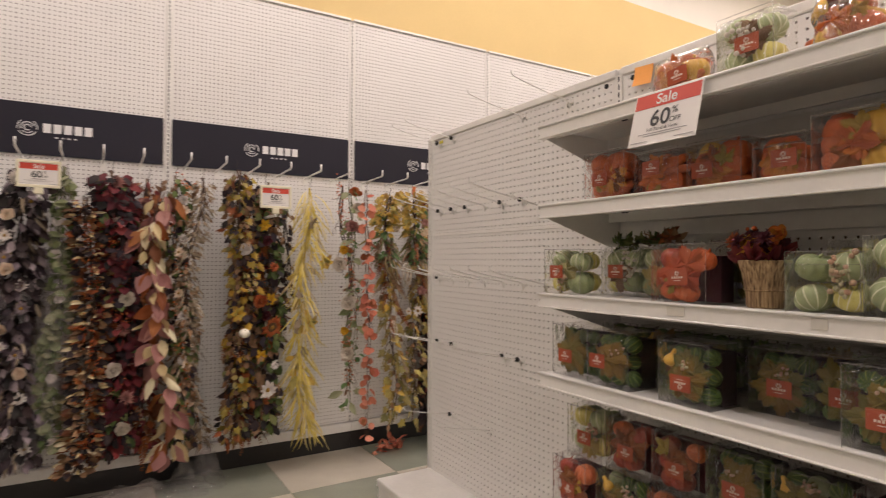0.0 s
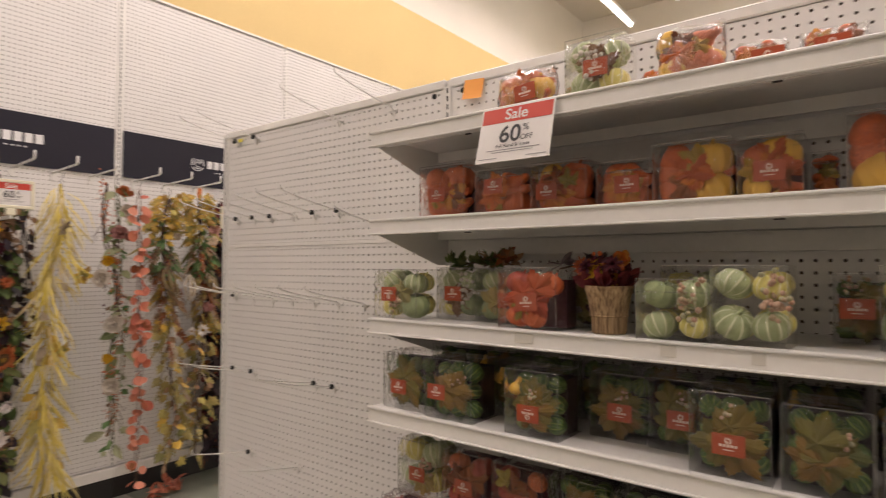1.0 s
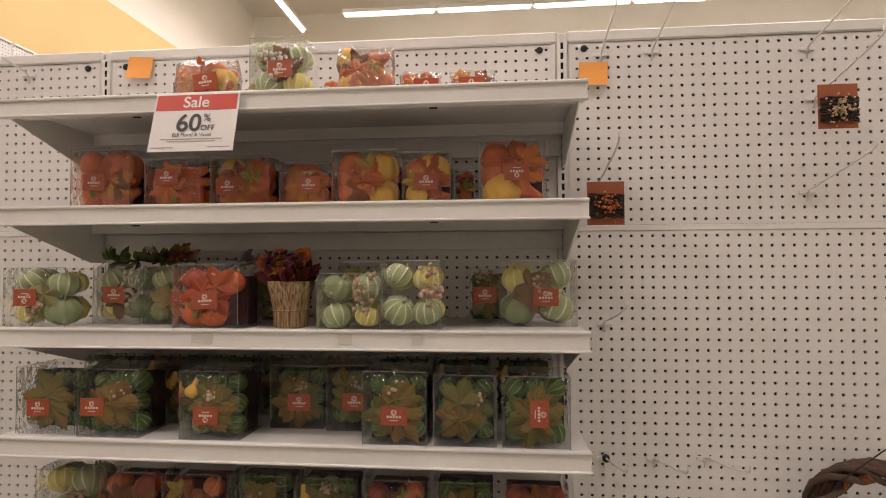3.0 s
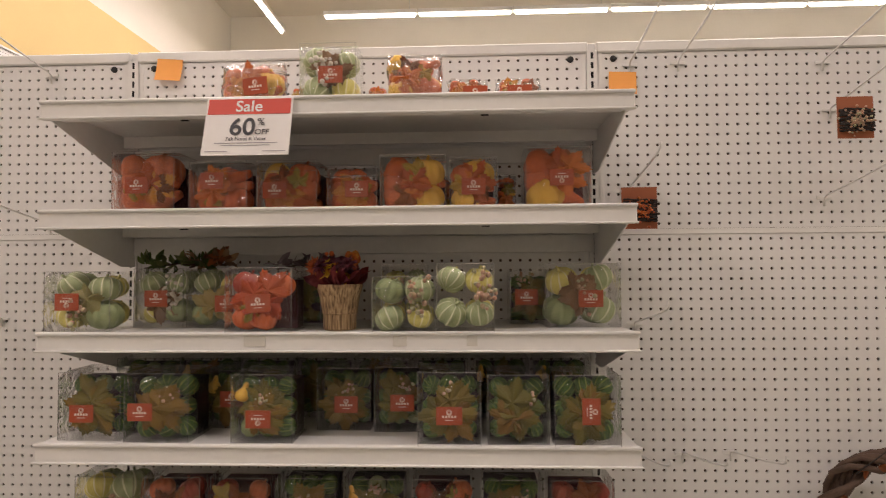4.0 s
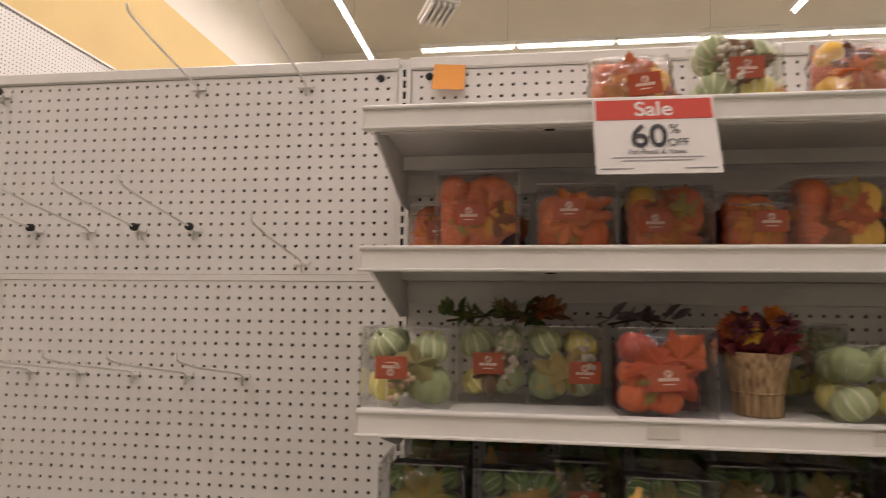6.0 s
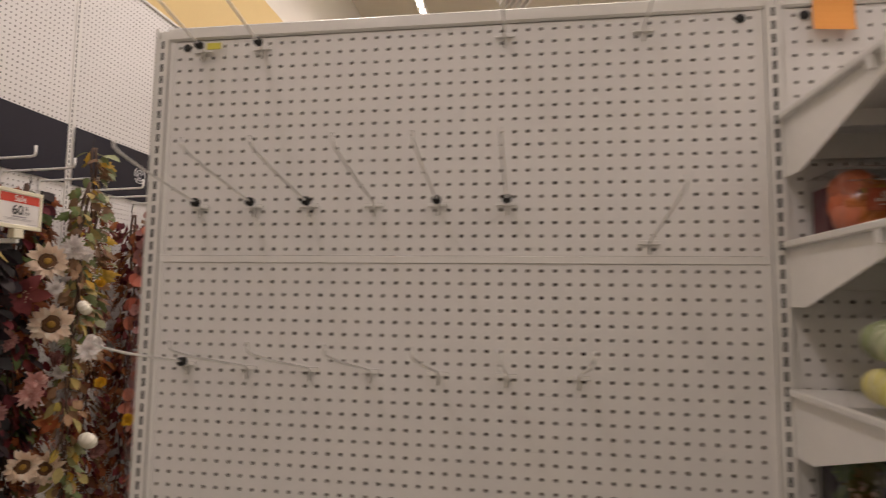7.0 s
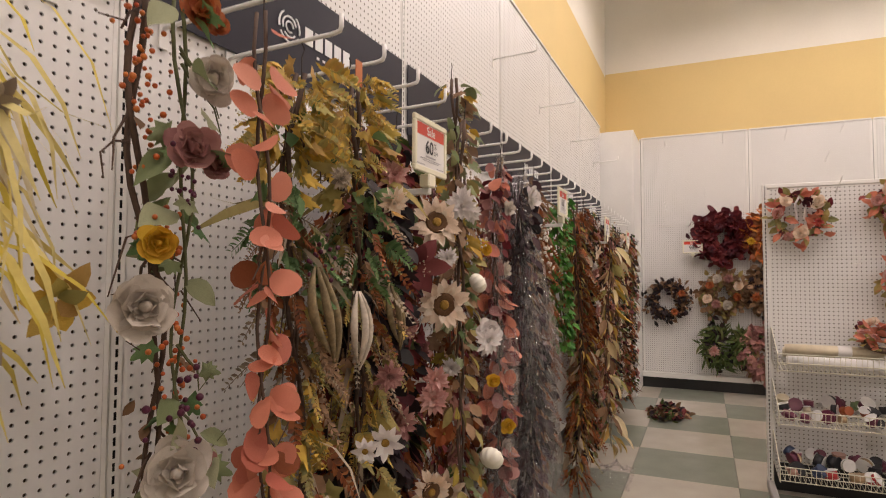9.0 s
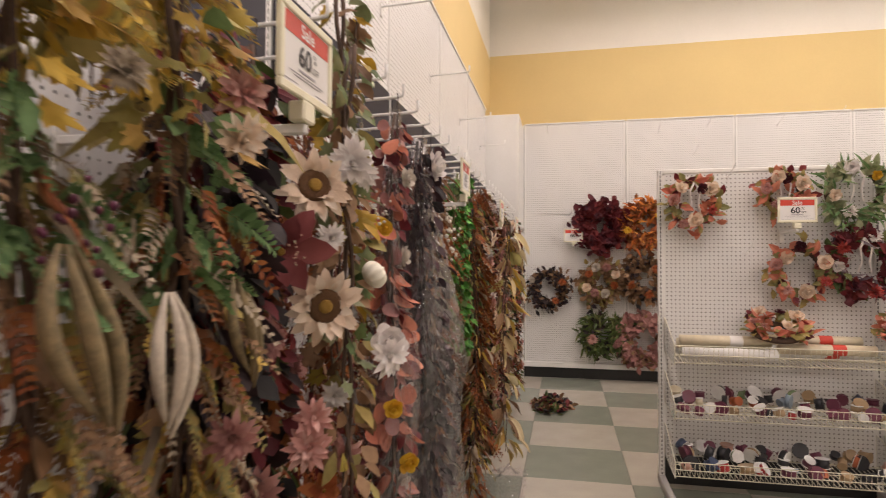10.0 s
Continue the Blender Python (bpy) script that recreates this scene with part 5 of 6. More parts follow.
    for kind, mat, size, fx, fz, fy in flowers:
        if fx is None:
            p = at(np.array(fz))
            fx2, fy2 = p[0] + rng.uniform(-.5, .5) * radius, -radius * rng.uniform(.6, 1.0)
        else:
            fx2, fy2 = fx - x, fy - y
        if kind == "pumpkin":
            o = put("pumpkin", pumpkin_mesh(mat, squat=.7), mat, ob, fx2, fy2, fz, size, rng.uniform(20, 60), 0, rng.uniform(0, 90))
        elif kind == "berries":
            berries(ob, mat, fx2, fy2, fz, size, 16, size * .22, rng, 1.5)
        elif kind == "pod":
            for q in range(3):
                lean = .30 * size if mat == "pod_tan" else 0.0
                pts = [(fx2 + (q - 1.0) * size * .20 * math.sin(.2 + s * 2.8) + lean * s * s, fy2 - (.010 + .008 * (q == 1)) * math.sin(s * 3.1), fz - s * size * (1.0 + .07 * (q - 1))) for s in np.linspace(0, 1, 9)]
                Geo().tube(pts, [size * .045 * math.sin(.12 + 2.95 * s) ** .9 + .0008 for s in np.linspace(0, 1, 9)], 8).part("seed_pod", mat, ob, smooth=True)
        elif fx is not None and kind in ("rose", "sunflower", "poinsettia", "mum", "daisy") and facing:
            near_flower(ob, kind, mat, fx2, fy2, fz, size, facing + rng.uniform(-14, 14), rng.uniform(-12, 14), int(rng.integers(1000)))
        else:
            flower(ob, kind, mat, fx2, fy2, fz, size, facing + rng.uniform(-30, 30), rng.uniform(-15, 25))
    if card:
        Geo().box(-.014, .014, -.028, -.026, top - .01, top + .05, .0006).part("hang_card", "hang_card", ob)
    Geo().tube([(0, 0, top - .02), (0, 0, top + .03), (.008, 0, top + .05), (0, 0, top + .062)], .0016, 5).part("hanging_loop", "twig_dark", ob)
    if sleeve:
        n, rows = 18, 26
        v = []
        for i in range(rows + 1):
            t = i / rows
            z = top + .01 - t * (top - bottom + .02)
            c = at(np.array(z))
            rr = radius * (0.35 + 1.0 * min(1, t * 2.2)) * (1 + .16 * math.sin(11 * t + ph[0])) * (1 + .25 * t)
            for k in range(n):
                a = 2 * math.pi * k / n
                w = 1 + .16 * math.sin(5 * a + 9 * t) + .10 * math.sin(9 * a - 5 * t) + rng.uniform(-.07, .07)
                v.append((c[0] + rr * w * math.cos(a), c[1] + rr * w * .8 * math.sin(a), z))
        s = Geo().add(v, [(i * n + k, i * n + (k + 1) % n, (i + 1) * n + (k + 1) % n, (i + 1) * n + k) for i in range(rows) for k in range(n)]).part("plastic_sleeve", "sleeve_plastic", ob, smooth=True)
        s.visible_shadow = False
    return ob


def scatter(kinds, n, seed, lo=.35, hi=1.8):
    """n flowers at even heights down a garland, taken in turn from kinds."""
    rng = np.random.default_rng(seed)
    return [(*kinds[i % len(kinds)], None, lo + (hi - lo) * (i + rng.uniform(.1, .9)) / n, 0) for i in range(n)]


T, B = 1.86, 0.25
# left stretch, seen from the start
garland("dark wine leaf garland with white blossoms in plastic", -.62, 3.70, T, B, [("oval", "leaf_wine", 260, .07, .34, .8), ("oval", "leaf_lilac", 200, .06, .35, .8)], 1, .11, sleeve=True, flowers=scatter([("daisy", "petal_white", .035), ("mum", "petal_taupe", .04)], 12, 1))
garland("dark leaf garland with pale lilac petals and cream flowers", -.36, 3.68, T, .30, [("oval", "leaf_dark", 420, .075, .32, 1.0), ("oval", "leaf_lilac", 170, .075, .28, 1.0), ("strap", "leaf_beige", 60, .10, .09, 1.2)], 2, .12, sleeve=False, stem="twig_dark",
        flowers=scatter([("daisy", "petal_white", .035), ("rose", "petal_cream", .035), ("daisy", "leaf_lilac", .04)], 16, 2) + [("mum", "petal_white", .05, -.40, 1.78, 3.6)])
garland("pale green round-leaf garland in a clear sleeve", -.215, 3.66, T, .35, [("round", "leaf_sage", 220, .050, .5, .7), ("oval", "leaf_green", 120, .05, .3, .7)], 3, .055, sleeve=True, stem="twig_green", flowers=scatter([("rose", "petal_white", .028)], 5, 3))
garland("stacked wheat and rust leaf garland in thick tufts", -.097, 3.62, 1.70, .20, [("maple", "leaf_rust", 200, .065, .5, .1), ("oval", "leaf_cream", 190, .070, .16, .05), ("oval", "leaf_brown", 260, .06, .30, .1), ("oval", "leaf_dark", 320, .06, .34, .2)], 4, .085, flowers=scatter([("berries", "berry_orange", .02)], 12, 4, .25, 1.6))
garland("wine and mauve floral garland with green leaves", .03, 3.66, T, .30, [("oval", "leaf_wine", 420, .075, .36, .8), ("oval", "leaf_green", 120, .07, .34, .8), ("maple", "leaf_dark", 220, .08, .5, .8), ("oval", "leaf_dark", 200, .07, .34, .8)], 5, .11,
        flowers=scatter([("rose", "petal_taupe", .045), ("poinsettia", "petal_wine", .075), ("mum", "petal_mauve", .045), ("berries", "berry_orange", .018)], 15, 5))
garland("long garland of cream and dusty rose magnolia leaves", .265, 3.56, 1.75, .22, [("ovate", "leaf_cream", 46, .12, .20, 1.1), ("ovate", "petal_mauve", 44, .14, .30, 1.2), ("ovate", "leaf_rust", 24, .13, .3, 1.1)], 6, .05, sway=.045, split=True)
garland("white blossom and orange berry garland", .36, 3.70, T, .25, [("oval", "leaf_green", 160, .06, .34, .8), ("oval", "leaf_brown", 240, .05, .3, .8), ("oval", "leaf_dark", 220, .055, .3, .8)], 7, .085,
        flowers=scatter([("mum", "petal_white", .034), ("berries", "berry_orange", .024), ("daisy", "petal_cream", .034)], 20, 7, .3, 1.82))
garland("dusty beige lamb's ear twig garland", .51, 3.68, T, .22, [("strap", "leaf_beige", 420, .060, .10, .7), ("oval", "leaf_beige", 220, .04, .25, .5), ("oval", "leaf_brown", 90, .05, .25, .6)], 8, .075, sway=.05, twigs=10)
garland("gold and olive maple leaf garland", .70, 3.66, 1.92, .25, [("maple", "leaf_gold", 80, .075, .5, .8), ("oval", "leaf_olive", 120, .055, .32, .7), ("oval", "leaf_brown", 260, .055, .32, .8), ("oval", "leaf_dark", 200, .06, .32, .8), ("maple", "leaf_rust", 60, .07, .5, .8)], 9, .10,
        flowers=[("pumpkin", "pumpkin_white", .034, .735, .911, 3.55), ("rose", "petal_white", .04, .74, 1.42, 3.56), ("rose", "petal_rust", .045, .83, 1.10, 3.55), ("sunflower", "petal_rust", .075, .897, .943, 3.54), ("mum", "petal_white", .03, .92, .70, 3.55), ("daisy", "petal_white", .06, .88, .55, 3.56)] + scatter([("berries", "berry_pink", .016), ("poinsettia", "leaf_gold", .05)], 8, 9))
garland("dark green leaf garland with coral and gold flowers", .89, 3.70, T, .28, [("oval", "leaf_green", 220, .07, .34, .8), ("maple", "leaf_brown", 120, .085, .5, .8), ("oval", "leaf_dark", 240, .07, .34, .8)], 10, .10, twigs=8,
        flowers=scatter([("mum", "petal_rust", .035), ("rose", "petal_wine", .035), ("poinsettia", "petal_yellow", .04)], 10, 10))
garland("bare dark twisted vine garland", 1.03, 3.72, 1.72, .95, [("oval", "leaf_brown", 26, .05, .3, .8), ("oval", "leaf_dark", 20, .05, .3, .8)], 11, .04, stem="twig_dark", sway=.05, twigs=6)
garland("pale yellow corn husk garland with tan leaf bows", 1.175, 3.66, 1.84, .25, [("strap", "husk_straw", 260, .20, .028, 1.3), ("strap", "leaf_cream", 50, .17, .025, 1.3), ("oval", "leaf_amber", 16, .09, .30, .6, .3, 1.5), ("oval", "leaf_beige", 8, .09, .34, .6, .3, 1.4)], 12, .050, stem="husk_straw", sway=.035, flowers=[("poinsettia", "leaf_amber", .055, 1.265, 1.344, 3.61), ("poinsettia", "leaf_amber", .05, 1.17, .95, 3.61), ("poinsettia", "leaf_beige", .045, 1.17, 1.60, 3.61)])
# near stretch, passed close by
garland("sage leaf garland with taupe roses and wine berries", 1.41, 3.565, 1.85, .36,
        [("ovate", "leaf_sage", 26, .095, .25, .35), ("ovate", "leaf_fresh", 14, .06, .30, .6), ("maple", "leaf_fresh", 12, .055, .5, .6), ("maple", "leaf_sage", 12, .060, .5, .6)], 13, .05, stem="twig_green", sway=.03, twigs=6, split=True, facing=-28,
        flowers=[("rose", "petal_rust", 0.036, 1.437, 1.816, 3.528), ("rose", "petal_rust", 0.020, 1.475, 1.807, 3.528), ("rose", "petal_taupe", 0.047, 1.454, 1.707, 3.520), ("rose", "petal_mauve", 0.045, 1.416, 1.582, 3.520), ("rose", "petal_mauve", 0.032, 1.466, 1.567, 3.520),
                 ("berries", "berry_wine", 0.018, 1.395, 1.519, 3.511), ("rose", "petal_yellow", 0.032, 1.363, 1.428, 3.528), ("rose", "petal_taupe", 0.054, 1.327, 1.332, 3.511), ("berries", "berry_wine", 0.025, 1.400, 1.168, 3.511), ("rose", "petal_taupe", 0.059, 1.392, 1.078, 3.511), ("rose", "petal_mauve", 0.027, 1.437, 1.086, 3.511), ("rose", "petal_yellow", 0.032, 1.369, 0.892, 3.520), ("rose", "petal_taupe", 0.054, 1.386, 0.741, 3.520)])
garland("twig garland dotted with small orange berries", 1.36, 3.62, 1.86, .45, [("oval", "leaf_brown", 12, .03, .3, .8)], 14, .05, stem="twig_brown", sway=.05, twigs=22,
        flowers=scatter([("berries", "berry_orange", .022)], 16, 14, .5, 1.88))
garland("coral round eucalyptus leaf garland", 1.485, 3.44, 1.82, .17, [("round", "leaf_coral", 84, .054, .48, .55), ("round", "leaf_rust", 8, .045, .46, .6)], 15, .024, stem="twig_brown", sway=.012, twigs=8, split=True)
OLIVES = [("fern", "leaf_amber", 60, .07, .38, .1, 1.62, 1.84), ("maple", "leaf_amber", 34, .06, .5, .4, 1.52, 1.84), ("maple", "leaf_gold", 12, .055, .5, .4, 1.62, 1.82), ("fern", "leaf_beige", 14, .10, .22, .8, 1.1, 1.6),
          ("oval", "leaf_fresh", 8, .06, .3, .5, 1.55, 1.76), ("strap", "leaf_olive", 6, .15, .08, .3, 1.50, 1.66), ("fern", "leaf_fresh", 34, .06, .42, .3, 1.34, 1.56), ("fern", "leaf_brown", 26, .09, .24, 1.0, 1.10, 1.60), ("fern", "leaf_olive", 34, .08, .30, .8, .22, 1.50),
          ("fern", "leaf_rust", 12, .10, .24, .9, .9, 1.5), ("fern", "leaf_amber", 22, .07, .36, .8, .95, 1.36), ("maple", "leaf_olive", 24, .085, .5, .6, .25, 1.10), ("maple", "leaf_amber", 16, .08, .5, .6, .25, 1.10), ("oval", "leaf_brown", 40, .045, .34, .7, .22, 1.5), ("strap", "leaf_beige", 16, .13, .05, 1.2, .3, 1.5)]
garland("olive and gold mixed foliage garland with dried seed pods", 1.70, 3.53, 1.80, .22, OLIVES, 16, .070, twigs=12, facing=-45,
        flowers=[("pod", "pod_tan", .19, 1.655, 1.395, 3.45), ("mum", "leaf_beige", .028, 1.70, 1.57, 3.43), ("berries", "berry_wine", .02, 1.66, 1.40, 3.44), ("daisy", "petal_white", .030, 1.80, 1.01, 3.43), ("pod", "pod_pale", .12, 1.69, .95, 3.45)])
garland("olive and gold mixed foliage garland with pale seed pods", 1.875, 3.53, 1.83, .22, OLIVES, 17, .080, twigs=12, card=True, facing=-45,
        flowers=[("pod", "pod_pale", .155, 1.785, 1.345, 3.44), ("pod", "pod_tan", .15, 1.92, 1.36, 3.44), ("daisy", "petal_white", .042, 1.867, 1.012, 3.42), ("mum", "petal_cream", .040, 1.93, 1.55, 3.44), ("mum", "petal_mauve", .040, 1.90, 1.15, 3.43), ("mum", "petal_pink", .045, 1.95, 1.62, 3.45)])
WINE = [("oval", "leaf_wine", 200, .065, .34, .8), ("maple", "leaf_rust", 120, .075, .5, .8), ("oval", "leaf_dark", 240, .065, .32, .8), ("fern", "leaf_rust", 40, .10, .28, .8), ("oval", "leaf_green", 60, .075, .32, .7), ("maple", "leaf_green", 24, .075, .5, .7)]
garland("dark wine and rust leaf garland with mauve mums", 2.17, 3.71, 1.86, .20, WINE, 18, .10, facing=-50,
        flowers=[("poinsettia", "petal_brick", .088, 2.20, 1.40, 3.52), ("berries", "berry_pink", .010, 2.195, 1.405, 3.49), ("mum", "petal_mauve", .045, 2.17, 1.24, 3.53), ("mum", "petal_mauve", .055, 2.13, .98, 3.53), ("sunflower", "petal_cream", .065, 2.225, .777, 3.48)] + scatter([("mum", "petal_mauve", .034), ("poinsettia", "petal_rust", .05)], 5, 18, .3, 1.6))
# dark leaves added to fill the unlit gap; their near-black colour carries its shade
garland("near-black leaf garland added as shade behind brighter ones", 2.09, 3.62, 1.66, .20, [("oval", "leaf_dark", 420, .07, .34, .9), ("maple", "leaf_dark", 160, .08, .5, .8), ("oval", "leaf_wine", 40, .06, .34, .8)], 31, .10, stem="twig_dark")
garland("wine leaf garland with large cream sunflowers", 2.36, 3.67, 1.86, .20, WINE, 19, .09, facing=-52,
        flowers=[("sunflower", "petal_cream", .078, 2.29, 1.535, 3.495), ("sunflower", "petal_cream", .083, 2.31, 1.293, 3.48), ("mum", "petal_white", .058, 2.355, 1.59, 3.44), ("mum", "petal_white", .036, 2.41, 1.575, 3.43), ("mum", "petal_white", .036, 2.292, 1.43, 3.46),
                 ("mum", "petal_pink", .045, 2.26, 1.08, 3.48), ("mum", "petal_pink", .05, 2.24, 1.03, 3.48), ("mum", "petal_white", .038, 2.37, 1.10, 3.48), ("sunflower", "petal_cream", .07, 2.34, .74, 3.49), ("poinsettia", "petal_rust", .05, 2.36, .90, 3.50), ("mum", "petal_pink", .05, 2.44, .95, 3.49), ("mum", "petal_mauve", .055, 2.27, .60, 3.5), ("mum", "petal_white", .05, 2.40, .48, 3.5)])
garland("green and gold leaf garland with white pumpkins and blossoms", 2.45, 3.47, 1.88, .20, [("maple", "leaf_sage", 26, .065, .5, .7), ("maple", "leaf_green", 40, .07, .5, .7), ("oval", "leaf_olive", 80, .060, .3, .8), ("oval", "leaf_brown", 130, .055, .3, .8), ("oval", "leaf_gold", 26, .06, .3, .8)], 20, .055, twigs=8, facing=-50,
        flowers=[("pumpkin", "pumpkin_white", .031, 2.373, 1.356, 3.395), ("pumpkin", "pumpkin_white", .037, 2.396, .836, 3.36), ("mum", "petal_white", .050, 2.364, 1.187, 3.36), ("rose", "petal_white", .042, 2.40, 1.21, 3.37), ("berries", "berry_white", .016, 2.43, 1.50, 3.40), ("rose", "petal_yellow", .022, 2.46, 1.46, 3.40), ("rose", "petal_yellow", .03, 2.68, .86, 3.40), ("rose", "petal_yellow", .024, 2.47, 1.05, 3.38)])
garland("gold maple leaf garland with cream berries, hung high", 2.57, 3.57, 2.06, 1.1, [("maple", "leaf_gold", 24, .08, .5, .3), ("maple", "leaf_brown", 40, .08, .5, .6), ("oval", "leaf_sage", 60, .07, .3, .6)], 21, .06, flowers=scatter([("berries", "berry_white", .018)], 5, 21, 1.6, 1.95))
garland("coral leaf garland in a crinkled clear sleeve", 2.96, 3.52, 1.86, .20, [("round", "leaf_coral", 80, .065, .47, .6), ("round", "petal_mauve", 90, .055, .47, .7), ("oval", "leaf_wine", 90, .06, .34, .7)], 22, .050, sleeve=True, flowers=scatter([("rose", "petal_taupe", .035)], 5, 22))
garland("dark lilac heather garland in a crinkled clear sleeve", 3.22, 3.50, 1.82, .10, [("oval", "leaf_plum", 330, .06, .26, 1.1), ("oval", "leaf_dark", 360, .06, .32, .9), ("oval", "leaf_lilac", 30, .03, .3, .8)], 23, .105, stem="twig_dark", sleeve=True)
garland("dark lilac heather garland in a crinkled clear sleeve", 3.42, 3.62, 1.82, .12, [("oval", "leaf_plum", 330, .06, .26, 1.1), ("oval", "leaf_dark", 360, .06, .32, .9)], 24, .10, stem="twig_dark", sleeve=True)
garland("brown feather-leaf garland with white roses", 3.60, 3.56, 1.88, .25, [("strap", "leaf_brown", 420, .10, .08, .9), ("fern", "leaf_rust", 120, .12, .24, .9)], 25, .085, flowers=[("rose", "petal_white", .055, 3.03, 1.695, 3.41), ("berries", "berry_white", .03, 3.30, 1.55, 3.42), ("berries", "berry_white", .03, 3.36, 1.47, 3.42)])
garland("bright green ivy leaf garland", 4.08, 3.52, 1.84, .95, [("maple", "leaf_bright", 360, .055, .5, .7), ("oval", "leaf_green", 120, .05, .36, .7)], 26, .07, stem="twig_green")
garland("rust fern and wheat garland with a cream leaf tail", 4.40, 3.50, 1.84, .12, [("fern", "leaf_rust", 130, .13, .26, 1.0), ("oval", "leaf_brown", 160, .06, .28, .9), ("oval", "leaf_beige", 26, .11, .16, 1.2, .2, 1.7), ("strap", "leaf_amber", 120, .08, .09, .9)], 27, .085)
garland("cream and gold long-leaf garland flaring out at the foot", 4.54, 3.34, 1.60, .30, [("ovate", "leaf_cream", 34, .14, .17, 1.1), ("ovate", "leaf_amber", 26, .13, .18, 1.1), ("ovate", "leaf_brown", 30, .11, .2, 1.0)], 28, .055, split=True, sway=.05)
FAR = [("pink floral garland with dark green leaves", [("oval", "leaf_green", 260, 0.046, .30, .8), ("oval", "leaf_dark", 300, 0.046, .30, .8), ("fern", "leaf_olive", 50, .10, .26, .8), ("strap", "leaf_brown", 120, .08, .08, .9), ("oval", "leaf_rust", 90, .06, .3, .8)], [("rose", "petal_pink", .045), ("mum", "petal_white", .04), ("poinsettia", "petal_cream", .05)]),
       ("olive and rust mixed leaf garland", [("oval", "leaf_green", 200, 0.05, .32, .9), ("fern", "leaf_rust", 110, .11, .24, .9), ("fern", "leaf_brown", 60, .11, .24, .9), ("oval", "leaf_wine", 120, .06, .34, .9), ("maple", "leaf_rust", 60, .07, .5, .8)], [("berries", "berry_orange", .025), ("mum", "petal_rust", .04), ("rose", "petal_cream", .035)]),
       ("white blossom and green leaf garland", [("oval", "leaf_sage", 180, 0.046, .34, .8), ("oval", "leaf_green", 240, 0.040, .34, .8), ("fern", "leaf_brown", 60, .10, .24, .9), ("maple", "leaf_rust", 50, .07, .5, .8)], [("mum", "petal_white", .04), ("rose", "petal_cream", .04), ("berries", "berry_white", .022)]),
       ("wine and brown leaf garland with pink berries", [("oval", "leaf_wine", 260, 0.046, .30, .8), ("strap", "leaf_brown", 180, 0.08, .08, .9), ("oval", "leaf_rust", 160, .06, .3, .8), ("fern", "leaf_rust", 60, .10, .26, .9)], [("berries", "berry_pink", .025), ("rose", "petal_mauve", .045)])]
for i in range(15):
    words, lv, fl = FAR[i % 4]
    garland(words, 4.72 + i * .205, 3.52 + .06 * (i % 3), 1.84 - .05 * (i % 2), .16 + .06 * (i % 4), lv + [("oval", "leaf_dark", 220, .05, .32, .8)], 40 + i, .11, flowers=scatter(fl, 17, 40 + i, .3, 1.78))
# a second row deeper in, close to the board
for i, (x, pick) in enumerate(((.22, 3), (.85, 1), (2.45, 3), (2.85, 3), (3.1, 3), (3.65, 1), (3.85, 2), (4.25, 1))):
    words, lv, fl = FAR[pick]
    garland(words, x, 3.76, 1.84, .25, lv, 70 + i, .10, flowers=scatter(fl, 6, 70 + i))

# ---- hooks that carry the garlands ----
def arm_hook(x, z=1.93, reach=.34, y=WALL_Y):
    ob = thing("display_hook", "white steel garland hook with an upturned tip", "hook", pose(x, y, z), "garland hooks")
    Geo().box(-.012, .012, -.006, -.001, -.045, .02, .001).part("back_plate", "metal_white", ob)
    Geo().tube([(0, -.004, 0), (0, -.02, .004), (0, -reach + .02, .012), (0, -reach, .016), (0, -reach - .004, .026), (0, -reach - .004, .055)], .0055, 8).part("arm", "metal_white", ob, smooth=True)


for k in range(-2, 5):
    for f in (.05, .21, .37, .53, .69, .85):
        arm_hook(1.55 + SECTION * (k + f) + .03, 1.925)
# stray hooks high on the boards
for x, z in ((3.85, 2.62), (4.9, 2.62), (6.0, 2.60), (7.2, 2.62)):
    arm_hook(x, z, .26)

# ---- loose wrapping and fallen leaves on the floor ----
def film_heap(x, y, w, d, h, seed):
    rng = np.random.default_rng(seed)
    n = 22
    v, f = [], []
    for j in range(n + 1):
        for i in range(n + 1):
            a, b = i / n * 2 - 1, j / n * 2 - 1
            e = max(0, 1 - (a * a + b * b) ** .9)
            q = noise.noise(Vector((a * 3 + seed, b * 3, 0)))
            v.append((a * w * (1 + .2 * q), b * d * (1 + .2 * q), max(.001, h * e * (.55 + .9 * q + .3 * rng.uniform()))))
    f = [(j * (n + 1) + i, j * (n + 1) + i + 1, (j + 1) * (n + 1) + i + 1, (j + 1) * (n + 1) + i) for j in range(n) for i in range(n)]
    ob = Geo().add(v, f).part("plastic_film", "sleeve_plastic", m=pose(x, y, .002, 0, 0, rng.uniform(-20, 20)), smooth=True)
    ob.visible_shadow = False
    tagged(ob, "crumpled clear plastic film lying on the floor", "packaging", "loose plastic film")


film_heap(.15, 3.62, .38, .16, .09, 3)
film_heap(.50, 3.70, .16, .12, .22, 5)
film_heap(4.9, 3.38, .26, .14, .08, 8)


